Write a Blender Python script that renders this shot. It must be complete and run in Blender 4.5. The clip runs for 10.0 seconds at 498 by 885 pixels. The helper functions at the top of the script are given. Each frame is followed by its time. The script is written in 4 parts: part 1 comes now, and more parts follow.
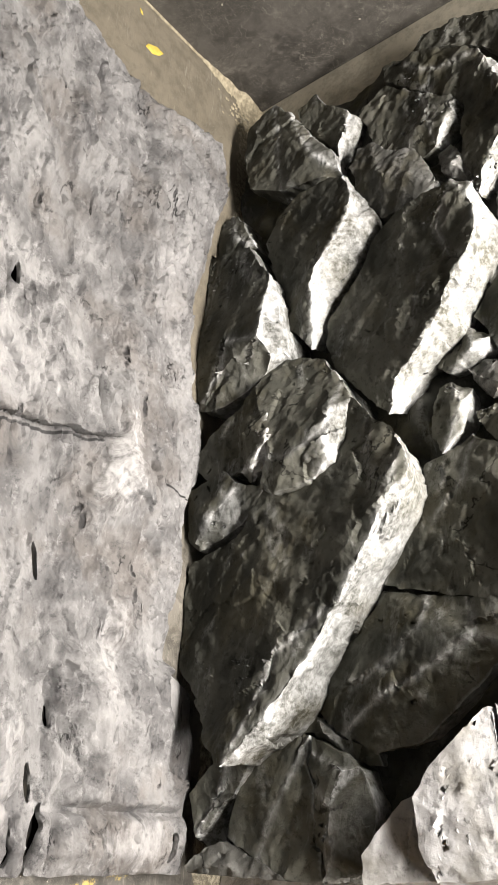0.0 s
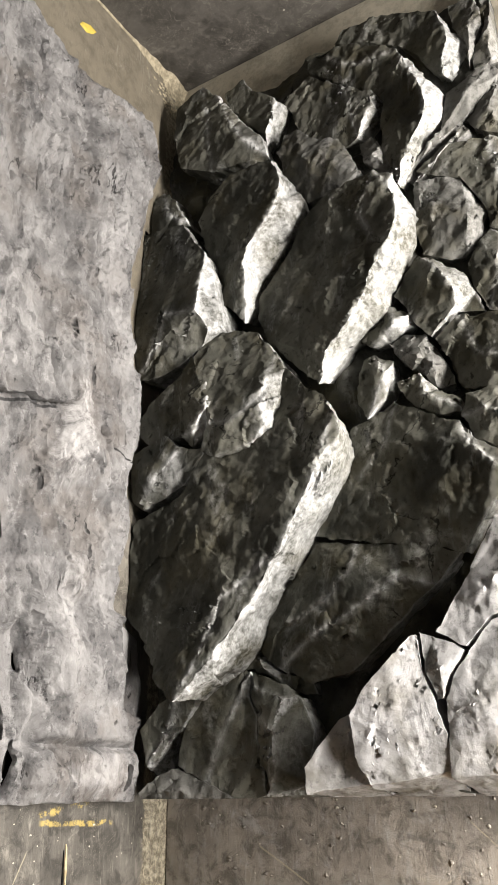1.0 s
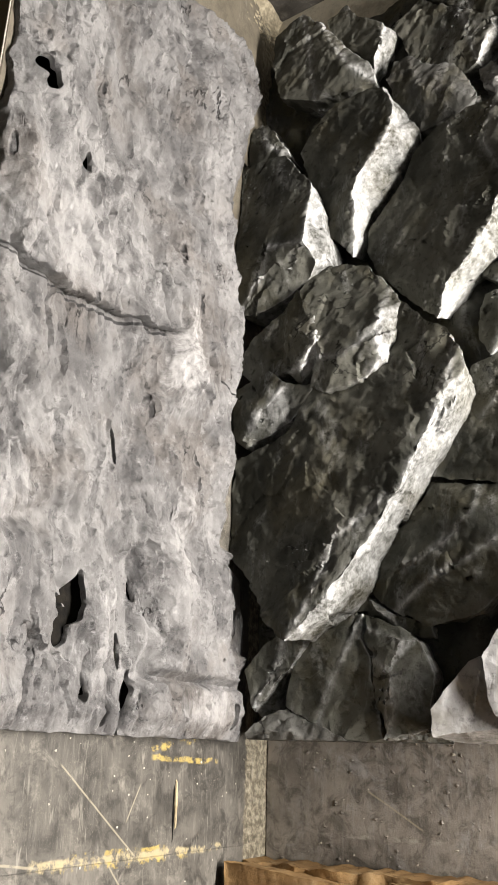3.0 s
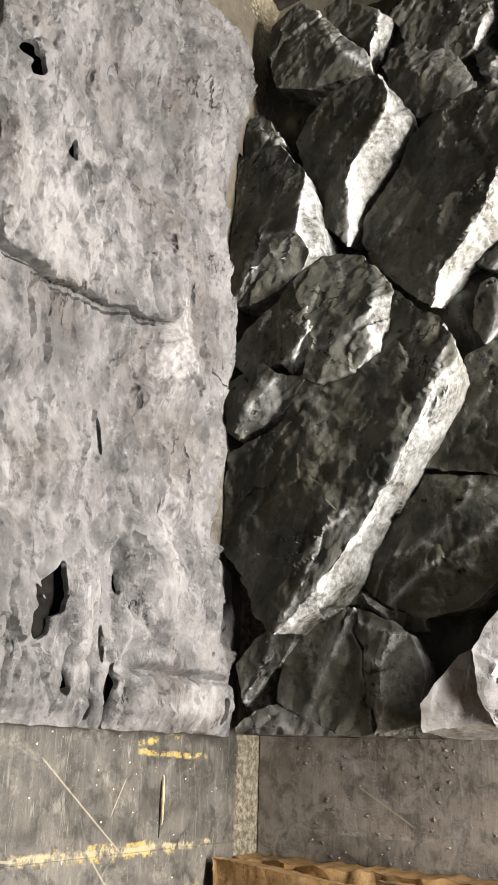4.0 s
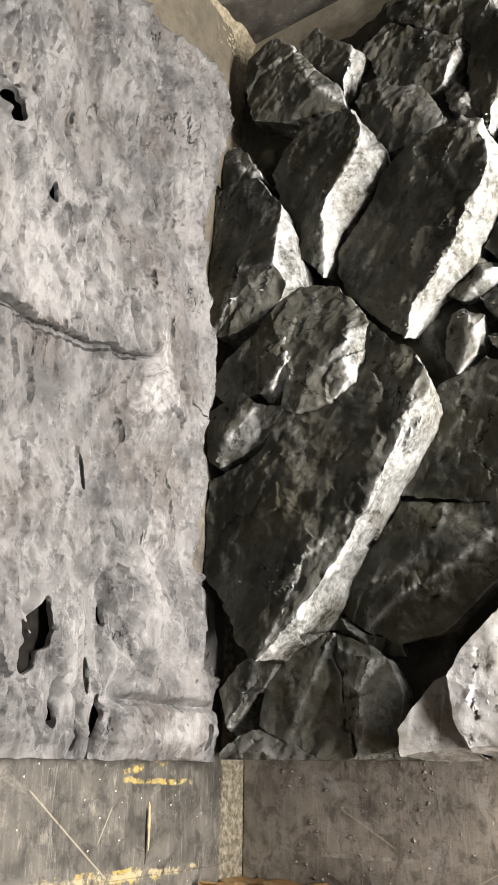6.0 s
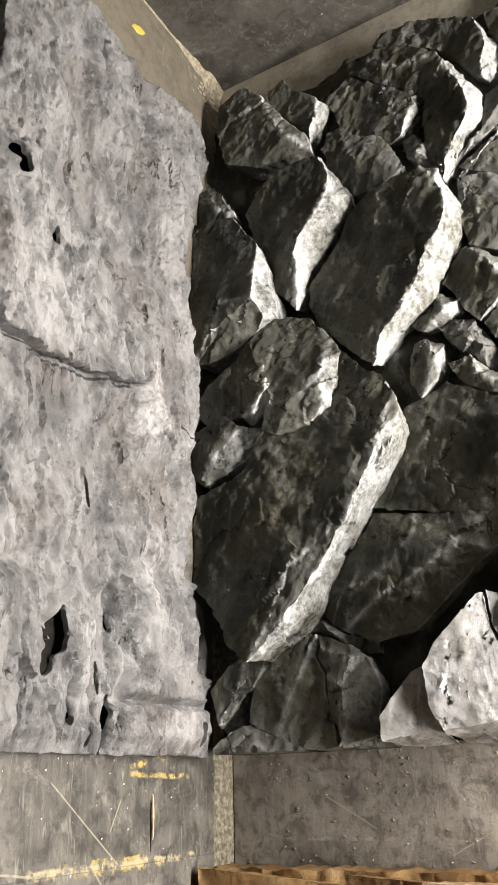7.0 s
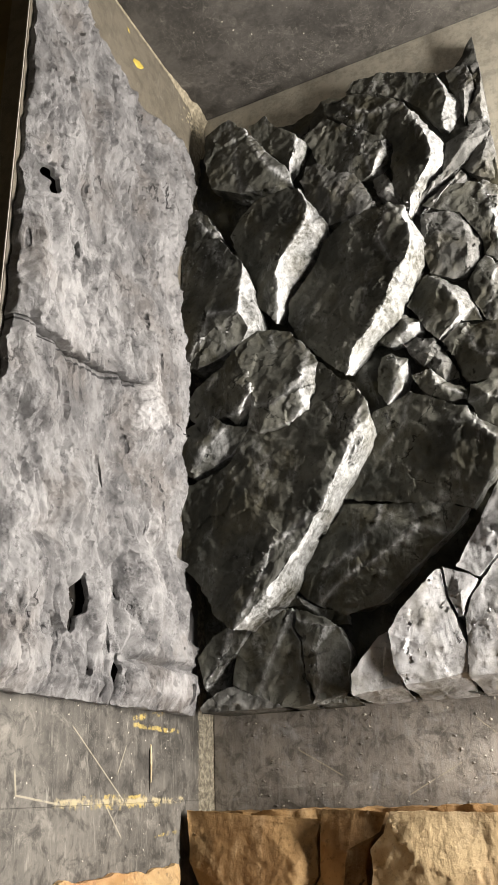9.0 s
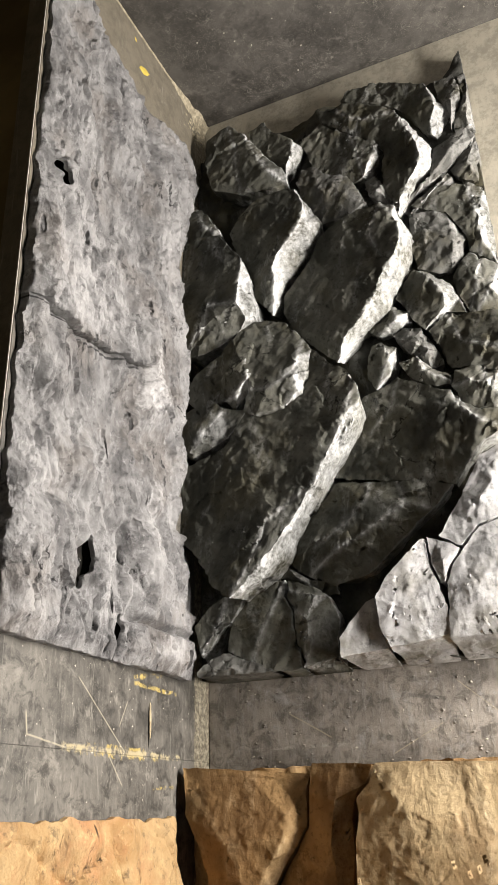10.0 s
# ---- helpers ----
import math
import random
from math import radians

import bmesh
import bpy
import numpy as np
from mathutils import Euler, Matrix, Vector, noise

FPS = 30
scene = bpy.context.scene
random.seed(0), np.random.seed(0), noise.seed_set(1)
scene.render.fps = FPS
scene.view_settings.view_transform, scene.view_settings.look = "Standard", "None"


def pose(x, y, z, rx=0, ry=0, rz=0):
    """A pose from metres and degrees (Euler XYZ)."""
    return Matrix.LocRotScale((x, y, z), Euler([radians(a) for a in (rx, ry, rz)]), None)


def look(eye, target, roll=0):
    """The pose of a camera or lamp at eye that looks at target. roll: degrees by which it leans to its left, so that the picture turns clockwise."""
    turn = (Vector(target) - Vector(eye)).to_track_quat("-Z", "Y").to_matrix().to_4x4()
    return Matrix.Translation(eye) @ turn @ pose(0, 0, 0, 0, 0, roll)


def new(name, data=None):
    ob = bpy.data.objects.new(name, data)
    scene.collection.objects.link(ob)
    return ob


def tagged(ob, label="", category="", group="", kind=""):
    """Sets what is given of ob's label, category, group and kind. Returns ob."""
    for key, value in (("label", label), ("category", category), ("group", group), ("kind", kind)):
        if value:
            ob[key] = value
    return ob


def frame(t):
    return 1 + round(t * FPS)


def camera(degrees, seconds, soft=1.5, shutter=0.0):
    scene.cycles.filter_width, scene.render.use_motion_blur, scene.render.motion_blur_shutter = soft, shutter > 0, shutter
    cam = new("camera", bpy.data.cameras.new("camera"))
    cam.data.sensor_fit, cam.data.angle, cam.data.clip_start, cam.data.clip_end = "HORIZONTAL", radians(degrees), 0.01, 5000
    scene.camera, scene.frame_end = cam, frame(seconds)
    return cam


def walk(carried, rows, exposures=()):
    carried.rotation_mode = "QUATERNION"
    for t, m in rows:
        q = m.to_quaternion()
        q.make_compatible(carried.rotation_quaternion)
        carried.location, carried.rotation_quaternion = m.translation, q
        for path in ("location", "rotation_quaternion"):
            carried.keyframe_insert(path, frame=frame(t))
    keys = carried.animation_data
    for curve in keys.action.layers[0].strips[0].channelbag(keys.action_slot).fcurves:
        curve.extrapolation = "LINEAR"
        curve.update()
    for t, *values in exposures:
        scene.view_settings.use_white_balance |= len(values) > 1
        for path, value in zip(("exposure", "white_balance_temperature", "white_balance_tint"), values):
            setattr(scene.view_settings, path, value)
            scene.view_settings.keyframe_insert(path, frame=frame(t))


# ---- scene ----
from mathutils import geometry

cam = camera(33.6, 10.0)
PATH = [
    (0, (0.246, -0.235, 1.661), (-0.589, 1.161, 0.497), 73.5),
    (0.5, (0.266, -0.289, 1.665), (-0.535, 1.221, 0.627), 74.8),
    (1, (0.289, -0.343, 1.656), (-0.48, 1.232, 0.692), 76.0),
    (1.5, (0.305, -0.381, 1.629), (-0.448, 1.208, 0.676), 77.0),
    (2, (0.317, -0.391, 1.568), (-0.418, 1.196, 0.598), 77.8),
    (2.5, (0.319, -0.372, 1.533), (-0.399, 1.197, 0.522), 78.1),
    (4, (0.324, -0.32, 1.55), (-0.38, 1.217, 0.482), 78.0),
    (4.5, (0.316, -0.306, 1.562), (-0.391, 1.223, 0.483), 77.8),
    (5, (0.311, -0.3, 1.565), (-0.401, 1.227, 0.487), 77.8),
    (5.5, (0.305, -0.3, 1.568), (-0.415, 1.228, 0.497), 77.5),
    (6.8, (0.333, -0.446, 1.587), (-0.415, 1.15, 0.641), 75.8),
    (7, (0.344, -0.452, 1.579), (-0.425, 1.152, 0.664), 75.9),
    (7.5, (0.351, -0.496, 1.573), (-0.423, 1.132, 0.707), 76.5),
    (8, (0.359, -0.558, 1.551), (-0.409, 1.097, 0.732), 77.9),
    (8.5, (0.383, -0.599, 1.561), (-0.392, 1.066, 0.769), 78.1),
    (9, (0.422, -0.615, 1.568), (-0.363, 1.057, 0.802), 77.7),
    (9.5, (0.473, -0.64, 1.579), (-0.326, 1.032, 0.826), 77.5),
    (10, (0.512, -0.662, 1.578), (-0.314, 1.003, 0.839), 77.9),
]
walk(cam, [(t, look(eye, target, roll)) for t, eye, target, roll in PATH],
     exposures=[(0, 0.2), (0.6, 0.06), (1.2, 0.0), (3.8, 0.06), (5.7, 0.0), (7.0, 0.0), (8.0, -0.08), (10, -0.08)])

# ---- world and light ----
world = bpy.data.worlds.new("world")
scene.world = world
world.use_nodes = True
world.node_tree.nodes["Background"].inputs[0].default_value = (0.9, 0.95, 1.0, 1)
world.node_tree.nodes["Background"].inputs[1].default_value = 0.005


def area_lamp(name, eye, target, sx, sy, watts, colour):
    data = bpy.data.lights.new(name, "AREA")
    data.shape, data.size, data.size_y, data.energy, data.color = "RECTANGLE", sx, sy, watts, colour
    ob = new(name, data)
    ob.matrix_world = look(eye, target)
    return ob


area_lamp("tube_lamp", (0.08, 0.365, 2.25), (0.08, 0.41, 0.9), 1.3, 0.09, 63, (1.0, 0.93, 0.86))
# weak unseen fill, added only to lift the dark faces
area_lamp("room_fill", (0.6, -1.7, 2.5), (0.3, -1.2, 0.5), 0.9, 0.9, 2.8, (1.0, 0.95, 0.88))

TOP = 0.9       # height of the bench top
WALL = 0.66     # face of the back board
SIDE = -0.985   # face of the side board


# ---- materials ----
class Nodes:
    """A small helper that wires a material."""

    def __init__(self, name):
        self.m = bpy.data.materials.new(name)
        self.m.use_nodes = True
        self.relief, self.split = None, None
        self.t = self.m.node_tree
        self.bsdf = self.t.nodes["Principled BSDF"]
        self.co = self.t.nodes.new("ShaderNodeTexCoord").outputs["Object"]

    def put(self, kind, **inputs):
        n = self.t.nodes.new(kind)
        for k, v in inputs.items():
            self.link(v, n.inputs[k.replace("_", " ")])
        return n

    def link(self, v, socket):
        if isinstance(v, bpy.types.NodeSocket):
            self.t.links.new(v, socket)
        else:
            socket.default_value = v

    def scaled(self, sx, sy, sz):
        n = self.put("ShaderNodeMapping", Vector=self.co)
        n.inputs["Scale"].default_value = (sx, sy, sz)
        return n.outputs[0]

    def noise(self, scale, detail=6.0, rough=0.6, at=None, distort=0.0):
        return self.put("ShaderNodeTexNoise", Vector=at or self.co, Scale=scale, Detail=detail, Roughness=rough, Distortion=distort).outputs[0]

    def ramp(self, v, lo, hi):
        n = self.put("ShaderNodeMapRange", Value=v)
        n.interpolation_type = "SMOOTHSTEP"
        n.inputs[1].default_value, n.inputs[2].default_value = lo, hi
        return n.outputs[0]

    def math(self, op, a, b=0.0):
        n = self.t.nodes.new("ShaderNodeMath")
        n.operation = op
        self.link(a, n.inputs[0])
        self.link(b, n.inputs[1])
        return n.outputs[0]

    def mix(self, f, a, b):
        n = self.t.nodes.new("ShaderNodeMix")
        n.data_type = "RGBA"
        self.link(f, n.inputs[0])
        self.link(a if not isinstance(a, tuple) else (*a, 1), n.inputs[6])
        self.link(b if not isinstance(b, tuple) else (*b, 1), n.inputs[7])
        return n.outputs[2]

    def axis(self, k):
        if not self.split:
            self.split = self.put("ShaderNodeSeparateXYZ", Vector=self.co)
        return self.split.outputs[k]

    def bump(self, v, strength, distance):
        """Adds a height, in metres times strength, to the material's relief."""
        h = self.math("MULTIPLY", v, strength * distance)
        self.relief = self.math("ADD", self.relief, h) if self.relief else h

    def line(self, flat, ax, ay, bx, by, half, wander=None, far=0.0):
        """1 within half of the segment from a to b, else 0."""
        dx, dy = bx - ax, by - ay
        long = math.hypot(dx, dy)
        px, py = self.math("SUBTRACT", self.axis(flat[0]), ax), self.math("SUBTRACT", self.axis(flat[1]), ay)
        run = self.math("DIVIDE", self.math("ADD", self.math("MULTIPLY", px, dx), self.math("MULTIPLY", py, dy)), long)
        off = self.math("DIVIDE", self.math("SUBTRACT", self.math("MULTIPLY", px, dy), self.math("MULTIPLY", py, dx)), long)
        if wander:
            off = self.math("ADD", off, self.math("MULTIPLY", self.math("SUBTRACT", wander, 0.5), far))
        on = self.ramp(self.math("ABSOLUTE", off), half, half * 0.4)
        return self.math("MULTIPLY", on, self.math("MULTIPLY", self.ramp(run, -0.004, 0.004), self.ramp(run, long + 0.004, long - 0.004)))

    def done(self, colour, rough, spec=0.4):
        if self.relief:
            n = self.put("ShaderNodeBump", Height=self.relief, Strength=1.0, Distance=1.0)
            self.t.links.new(n.outputs[0], self.bsdf.inputs["Normal"])
        self.link(colour if not isinstance(colour, tuple) else (*colour, 1), self.bsdf.inputs["Base Color"])
        self.link(rough, self.bsdf.inputs["Roughness"])
        self.bsdf.inputs["Specular IOR Level"].default_value = spec
        return self.m


def rock_material(name, dark, mid, pale, amount, tint=(0.085, 0.075, 0.04), relief=1.0, edges=0.9):
    """Cast rock, stained dark and dry-brushed with a paler paint that catches on its grain; upper facets are paled as
    if lit.
    """
    n = Nodes(name)
    big = n.noise(8, 4, 0.6)
    slant = n.put("ShaderNodeMapping", Vector=n.co)
    slant.inputs["Rotation"].default_value = (0, radians(-38), 0)
    slant.inputs["Scale"].default_value = (0.6, 1.0, 1.3)
    streak = n.noise(17, 9, 0.68, at=slant.outputs[0], distort=0.5)
    pits = n.noise(120, 6, 0.75)
    c = n.mix(n.ramp(big, 0.38, 0.62), dark, mid)
    c = n.mix(n.math("MULTIPLY", n.ramp(n.noise(12, 5), 0.46, 0.68), 0.55), c, tint)
    c = n.mix(n.math("MULTIPLY", n.ramp(pits, 0.48, 0.34), 0.5), c, tuple(v * 0.4 for v in dark))
    if relief == 1.0:
        hair = n.math("ABSOLUTE", n.math("SUBTRACT", n.noise(5.5, 7, 0.55, distort=0.3), 0.5))
        c = n.mix(n.math("MULTIPLY", n.ramp(hair, 0.007, 0.002), n.math("MULTIPLY", n.ramp(big, 0.53, 0.58), 0.8)), c, tuple(v * 0.15 for v in dark))
    # this attribute holds ridge dry-brushing plus light painted on upward facets
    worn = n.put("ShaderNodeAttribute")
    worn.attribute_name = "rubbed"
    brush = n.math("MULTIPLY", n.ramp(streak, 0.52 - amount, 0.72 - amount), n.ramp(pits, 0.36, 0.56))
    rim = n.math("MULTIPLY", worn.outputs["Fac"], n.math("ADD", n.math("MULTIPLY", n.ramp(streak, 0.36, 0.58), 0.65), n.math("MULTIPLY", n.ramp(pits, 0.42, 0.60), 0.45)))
    rub_and_lit = n.math("ADD", n.math("MULTIPLY", brush, 0.28 if relief == 1.0 else 0.35), n.math("MULTIPLY", rim, edges))
    c = n.mix(n.math("MINIMUM", rub_and_lit, 1.0), c, pale)
    n.bump(streak, 0.20 * relief, 0.020)
    n.bump(pits, 0.5 * relief, 0.0035)
    return n.done(c, n.mix(big, (0.72, 0.72, 0.72), (0.95, 0.95, 0.95)), 0.16)


def painted_board(name, black, tan, lo, hi, flat=(0, 1), marks=(), strip=False, blotch=0.8):
    """Old board under scuffed black paint, rubbed through to a tan coat where x runs from hi down to lo.
    marks: worn lines (ax, ay, bx, by, half width, colour, how broken) in the board's plane."""
    n = Nodes(name)
    big = n.noise(6, 5, 0.65)
    grain = n.noise(55, 8, 0.75, at=n.scaled(0.35, 2.2, 2.2), distort=0.3)
    cross = n.noise(38, 8, 0.75, at=n.scaled(1.0, 1.0, 1.0), distort=0.6)
    fine = n.noise(330, 4, 0.75)
    c = n.mix(n.ramp(big, 0.34, 0.66), tuple(v * 0.7 for v in black), tuple(v * 1.7 for v in black))
    c = n.mix(n.math("MULTIPLY", n.ramp(grain, 0.48, 0.72), 0.38), c, tuple(min(0.4, v * 3.0) for v in black))
    c = n.mix(n.math("MULTIPLY", n.ramp(cross, 0.55, 0.38), blotch), c, tuple(v * 0.3 for v in black))
    c = n.mix(n.math("MULTIPLY", n.ramp(n.noise(22, 9, 0.8, distort=0.5), 0.53, 0.66), 0.5), c, tuple(min(0.4, v * 3.2) for v in black))
    c = n.mix(n.math("MULTIPLY", n.ramp(n.noise(11, 3), 0.60, 0.70), 0.55), c, tuple(v * 0.45 for v in black))
    where = n.math("ADD", n.axis(0), n.math("MULTIPLY", n.math("SUBTRACT", n.noise(9, 9, 0.78), 0.5), 0.6))
    worn = n.ramp(where, hi, lo)
    coat = n.mix(n.ramp(n.noise(34, 9, 0.8), 0.42, 0.62), tan, tuple(v * 0.66 for v in tan))
    c = n.mix(n.math("MULTIPLY", worn, 0.88), c, coat)
    if strip:
        raw = n.math("ADD", n.axis(1), n.math("MULTIPLY", n.math("SUBTRACT", n.noise(40, 8, 0.75), 0.5), 0.035))
        c = n.mix(n.math("MULTIPLY", n.ramp(raw, 0.606, 0.611), n.ramp(n.noise(70, 6, 0.7), 0.26, 0.42)), c, n.mix(n.ramp(n.noise(120, 6, 0.8), 0.4, 0.65), (0.12, 0.105, 0.075), (0.46, 0.42, 0.32)))
    for size, low, pale, much in ((70.0, 0.12, (0.42, 0.39, 0.32), 0.8), (26.0, 0.07, (0.30, 0.28, 0.23), 0.6)):
        wobble = n.put("ShaderNodeVectorMath", )
        wobble.operation = "ADD"
        n.link(n.co, wobble.inputs[0])
        n.link(n.put("ShaderNodeTexNoise", Vector=n.co, Scale=45.0, Detail=3.0).outputs[1], wobble.inputs[1])
        speck = n.put("ShaderNodeTexVoronoi", Vector=wobble.outputs[0], Scale=size).outputs["Distance"]
        spot = n.math("MULTIPLY", n.ramp(speck, low + 0.07, low), n.ramp(n.noise(17, 4), 0.43, 0.56))
        c = n.mix(n.math("MULTIPLY", spot, much), c, pale)
    for turn, size in ((35, 9.0), (-50, 7.0), (8, 12.0)):
        m = n.put("ShaderNodeMapping", Vector=n.co)
        m.inputs["Rotation"].default_value = (radians(turn), radians(turn), radians(turn))
        m.inputs["Scale"].default_value = (0.25, 3.0, 3.0)
        hair = n.math("ABSOLUTE", n.math("SUBTRACT", n.noise(size, 3, 0.5, at=m.outputs[0]), 0.5))
        hair = n.math("MULTIPLY", n.ramp(hair, 0.006, 0.001), n.ramp(n.noise(8 + size, 3), 0.52, 0.62))
        c = n.mix(n.math("MULTIPLY", hair, 0.3), c, (0.40, 0.38, 0.33))
    crumb = n.noise(42, 6, 0.8)
    for ax, ay, bx, by, half, colour, broken in marks:
        on = n.line(flat, ax, ay, bx, by, half, cross, half * 3 * broken)
        on = n.math("MULTIPLY", on, n.ramp(crumb, 0.5 - 0.3 * (1 - broken), 0.62 - 0.3 * (1 - broken)))
        c = n.mix(n.math("MULTIPLY", on, 0.4 + 0.4 * broken), c, colour)
    n.bump(grain, 0.3, 0.003)
    n.bump(cross, 0.3, 0.003)
    n.bump(fine, 0.3, 0.001)
    return n.done(c, n.mix(cross, (0.36, 0.36, 0.36), (0.66, 0.66, 0.66)), 0.45)


def sheet_material(name, base, dark, pale, warm, spots=(), lines=()):
    """A sponged and washed rock skin: clouds of paint, dark washes and sparse black hair cracks."""
    n = Nodes(name)
    cloud = n.noise(11, 7, 0.66, at=n.scaled(0.85, 1.1, 1.0), distort=0.6)
    streak = n.noise(22, 9, 0.7, at=n.scaled(0.65, 1.15, 1.0), distort=0.9)
    fine = n.noise(300, 4, 0.75)
    c = n.mix(n.ramp(cloud, 0.34, 0.64), base, pale)
    c = n.mix(n.math("MULTIPLY", n.ramp(n.noise(9, 5), 0.5, 0.68), 0.45), c, warm)
    c = n.mix(n.math("MULTIPLY", n.ramp(streak, 0.52, 0.70), 0.7), c, tuple((a + d) / 2.2 for a, d in zip(base, dark)))
    c = n.mix(n.math("MULTIPLY", n.ramp(n.noise(50, 9, 0.8), 0.46, 0.36), 0.62), c, dark)
    c = n.mix(n.math("MULTIPLY", n.ramp(n.noise(60, 8, 0.75), 0.54, 0.68), 0.6), c, tuple(min(0.8, v * 1.45) for v in pale))
    for size, seed, stretch in ((11, 0.0, 0.35), (26, 3.0, 0.4)):
        m = n.put("ShaderNodeMapping", Vector=n.co)
        m.inputs["Location"].default_value = (seed, seed * 0.7, 0)
        m.inputs["Rotation"].default_value = (0, 0, radians(14))
        m.inputs["Scale"].default_value = (stretch, 1.2, 1.0)
        hair = n.math("ABSOLUTE", n.math("SUBTRACT", n.noise(size, 5, 0.6, at=m.outputs[0], distort=0.4), 0.5))
        hair = n.math("MULTIPLY", n.ramp(hair, 0.016, 0.002), n.ramp(n.noise(size * 0.7, 3, 0.6), 0.60, 0.68))
        c = n.mix(n.math("MULTIPLY", hair, 0.85), c, tuple(v * 0.35 for v in dark))
        n.bump(n.math("MULTIPLY", hair, -1.0), 0.5, 0.008)
    gash = n.put("ShaderNodeMapping", Vector=n.put("ShaderNodeVectorMath", ).outputs[0])
    wob = gash.inputs["Vector"].links[0].from_node
    wob.operation = "MULTIPLY_ADD"
    n.link(n.put("ShaderNodeTexNoise", Vector=n.co, Scale=30.0, Detail=4.0).outputs[1], wob.inputs[0])
    wob.inputs[1].default_value = (0.03, 0.02, 0.0)
    n.link(n.co, wob.inputs[2])
    gash.inputs["Rotation"].default_value = (0, 0, radians(13))
    gash.inputs["Scale"].default_value = (0.35, 1.25, 1.0)
    cell = n.put("ShaderNodeTexVoronoi", Vector=gash.outputs[0], Scale=30.0).outputs["Distance"]
    slit = n.math("MULTIPLY", n.ramp(cell, 0.20, 0.10), n.ramp(n.noise(9, 4), 0.54, 0.62))
    c = n.mix(n.math("MULTIPLY", slit, 0.9), c, tuple(v * 0.4 for v in dark))
    n.bump(n.math("MULTIPLY", slit, -1.0), 0.5, 0.010)
    # dark lines that put the shade of the torn step into the colour
    for line in lines:
        c = n.mix(n.math("MULTIPLY", n.line((0, 1), *line, streak, 0.004), 0.92), c, tuple(v * 0.3 for v in dark))
    c = n.mix(n.math("MULTIPLY", n.ramp(n.noise(4.5, 5, 0.6), 0.46, 0.66), 0.35), c, tuple((a * 0.7 + d) / 2.0 for a, d in zip(base, dark)))
    # pale patches that paint light onto the raised parts of the skin
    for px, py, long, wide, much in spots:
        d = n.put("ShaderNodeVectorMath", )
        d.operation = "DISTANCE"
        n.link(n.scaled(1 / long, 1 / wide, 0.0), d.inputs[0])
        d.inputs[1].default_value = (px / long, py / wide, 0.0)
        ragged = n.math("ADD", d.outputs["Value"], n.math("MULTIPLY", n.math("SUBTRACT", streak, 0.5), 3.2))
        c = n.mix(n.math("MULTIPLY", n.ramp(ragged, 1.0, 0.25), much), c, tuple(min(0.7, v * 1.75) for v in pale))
    n.bump(n.noise(32, 11, 0.74, at=n.scaled(0.75, 1.15, 1)), 0.7, 0.014)
    n.bump(n.noise(95, 7, 0.7), 0.5, 0.005)
    n.bump(fine, 0.35, 0.0015)
    return n.done(c, 0.66, 0.35)


def plain_material(name, a, b, scale, rough, spec=0.4):
    n = Nodes(name)
    c = n.mix(n.ramp(n.noise(scale, 6, 0.65), 0.35, 0.68), a, b)
    n.bump(n.noise(scale * 6, 5), 0.3, 0.003)
    return n.done(c, rough, spec)


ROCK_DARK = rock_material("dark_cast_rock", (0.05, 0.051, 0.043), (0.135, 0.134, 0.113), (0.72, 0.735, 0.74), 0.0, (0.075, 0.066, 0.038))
ROCK_MID = rock_material("mid_cast_rock", (0.07, 0.07, 0.064), (0.14, 0.14, 0.13), (0.5, 0.5, 0.49), 0.05, edges=0.45)
# darkened copy of the dark rock: paints the shade of the gaps
ROCK_SHADED = rock_material("shaded_cast_ground", (0.03, 0.03, 0.026), (0.07, 0.07, 0.062), (0.4, 0.4, 0.39), 0.0)
ROCK_LIGHT = rock_material("pale_cast_rock", (0.23, 0.23, 0.23), (0.38, 0.38, 0.385), (0.64, 0.64, 0.64), 0.06, relief=0.6, edges=0.4)
ROCK_BROWN = rock_material("brown_cast_rock", (0.21, 0.125, 0.055), (0.36, 0.23, 0.105), (0.6, 0.46, 0.28), 0.02, (0.085, 0.06, 0.03), 0.85, 0.35)
ROCK_TAN = rock_material("tan_cast_rock", (0.36, 0.25, 0.13), (0.5, 0.38, 0.22), (0.66, 0.56, 0.4), 0.03, (0.20, 0.12, 0.055), 0.85, 0.35)
GOLD, PALE = (0.46, 0.35, 0.10), (0.42, 0.38, 0.28)
BENCH = painted_board("worn_bench_paint", (0.092, 0.086, 0.075), (0.195, 0.172, 0.13), -0.45, 0.15, strip=True, marks=[
    (0.4245, 0.25, 0.4255, 0.56, 0.006, (0.48, 0.41, 0.24), 0.8), (0.431, 0.28, 0.430, 0.50, 0.004, GOLD, 1.0),
    (0.418, 0.30, 0.419, 0.45, 0.003, GOLD, 1.0), (0.414, 0.18, 0.425, 0.26, 0.0016, PALE, 0.4), (0.388, 0.176, 0.414, 0.181, 0.002, PALE, 0.5),
    (0.335, 0.28, 0.425, 0.40, 0.0013, PALE, 0.3), (0.431, 0.36, 0.468, 0.395, 0.0013, PALE, 0.3), (0.355, 0.402, 0.39, 0.383, 0.0012, PALE, 0.3),
    (0.326, 0.42, 0.3295, 0.545, 0.004, GOLD, 0.8), (0.318, 0.41, 0.306, 0.50, 0.005, GOLD, 1.0), (0.470, 0.48, 0.468, 0.54, 0.003, GOLD, 0.9)])
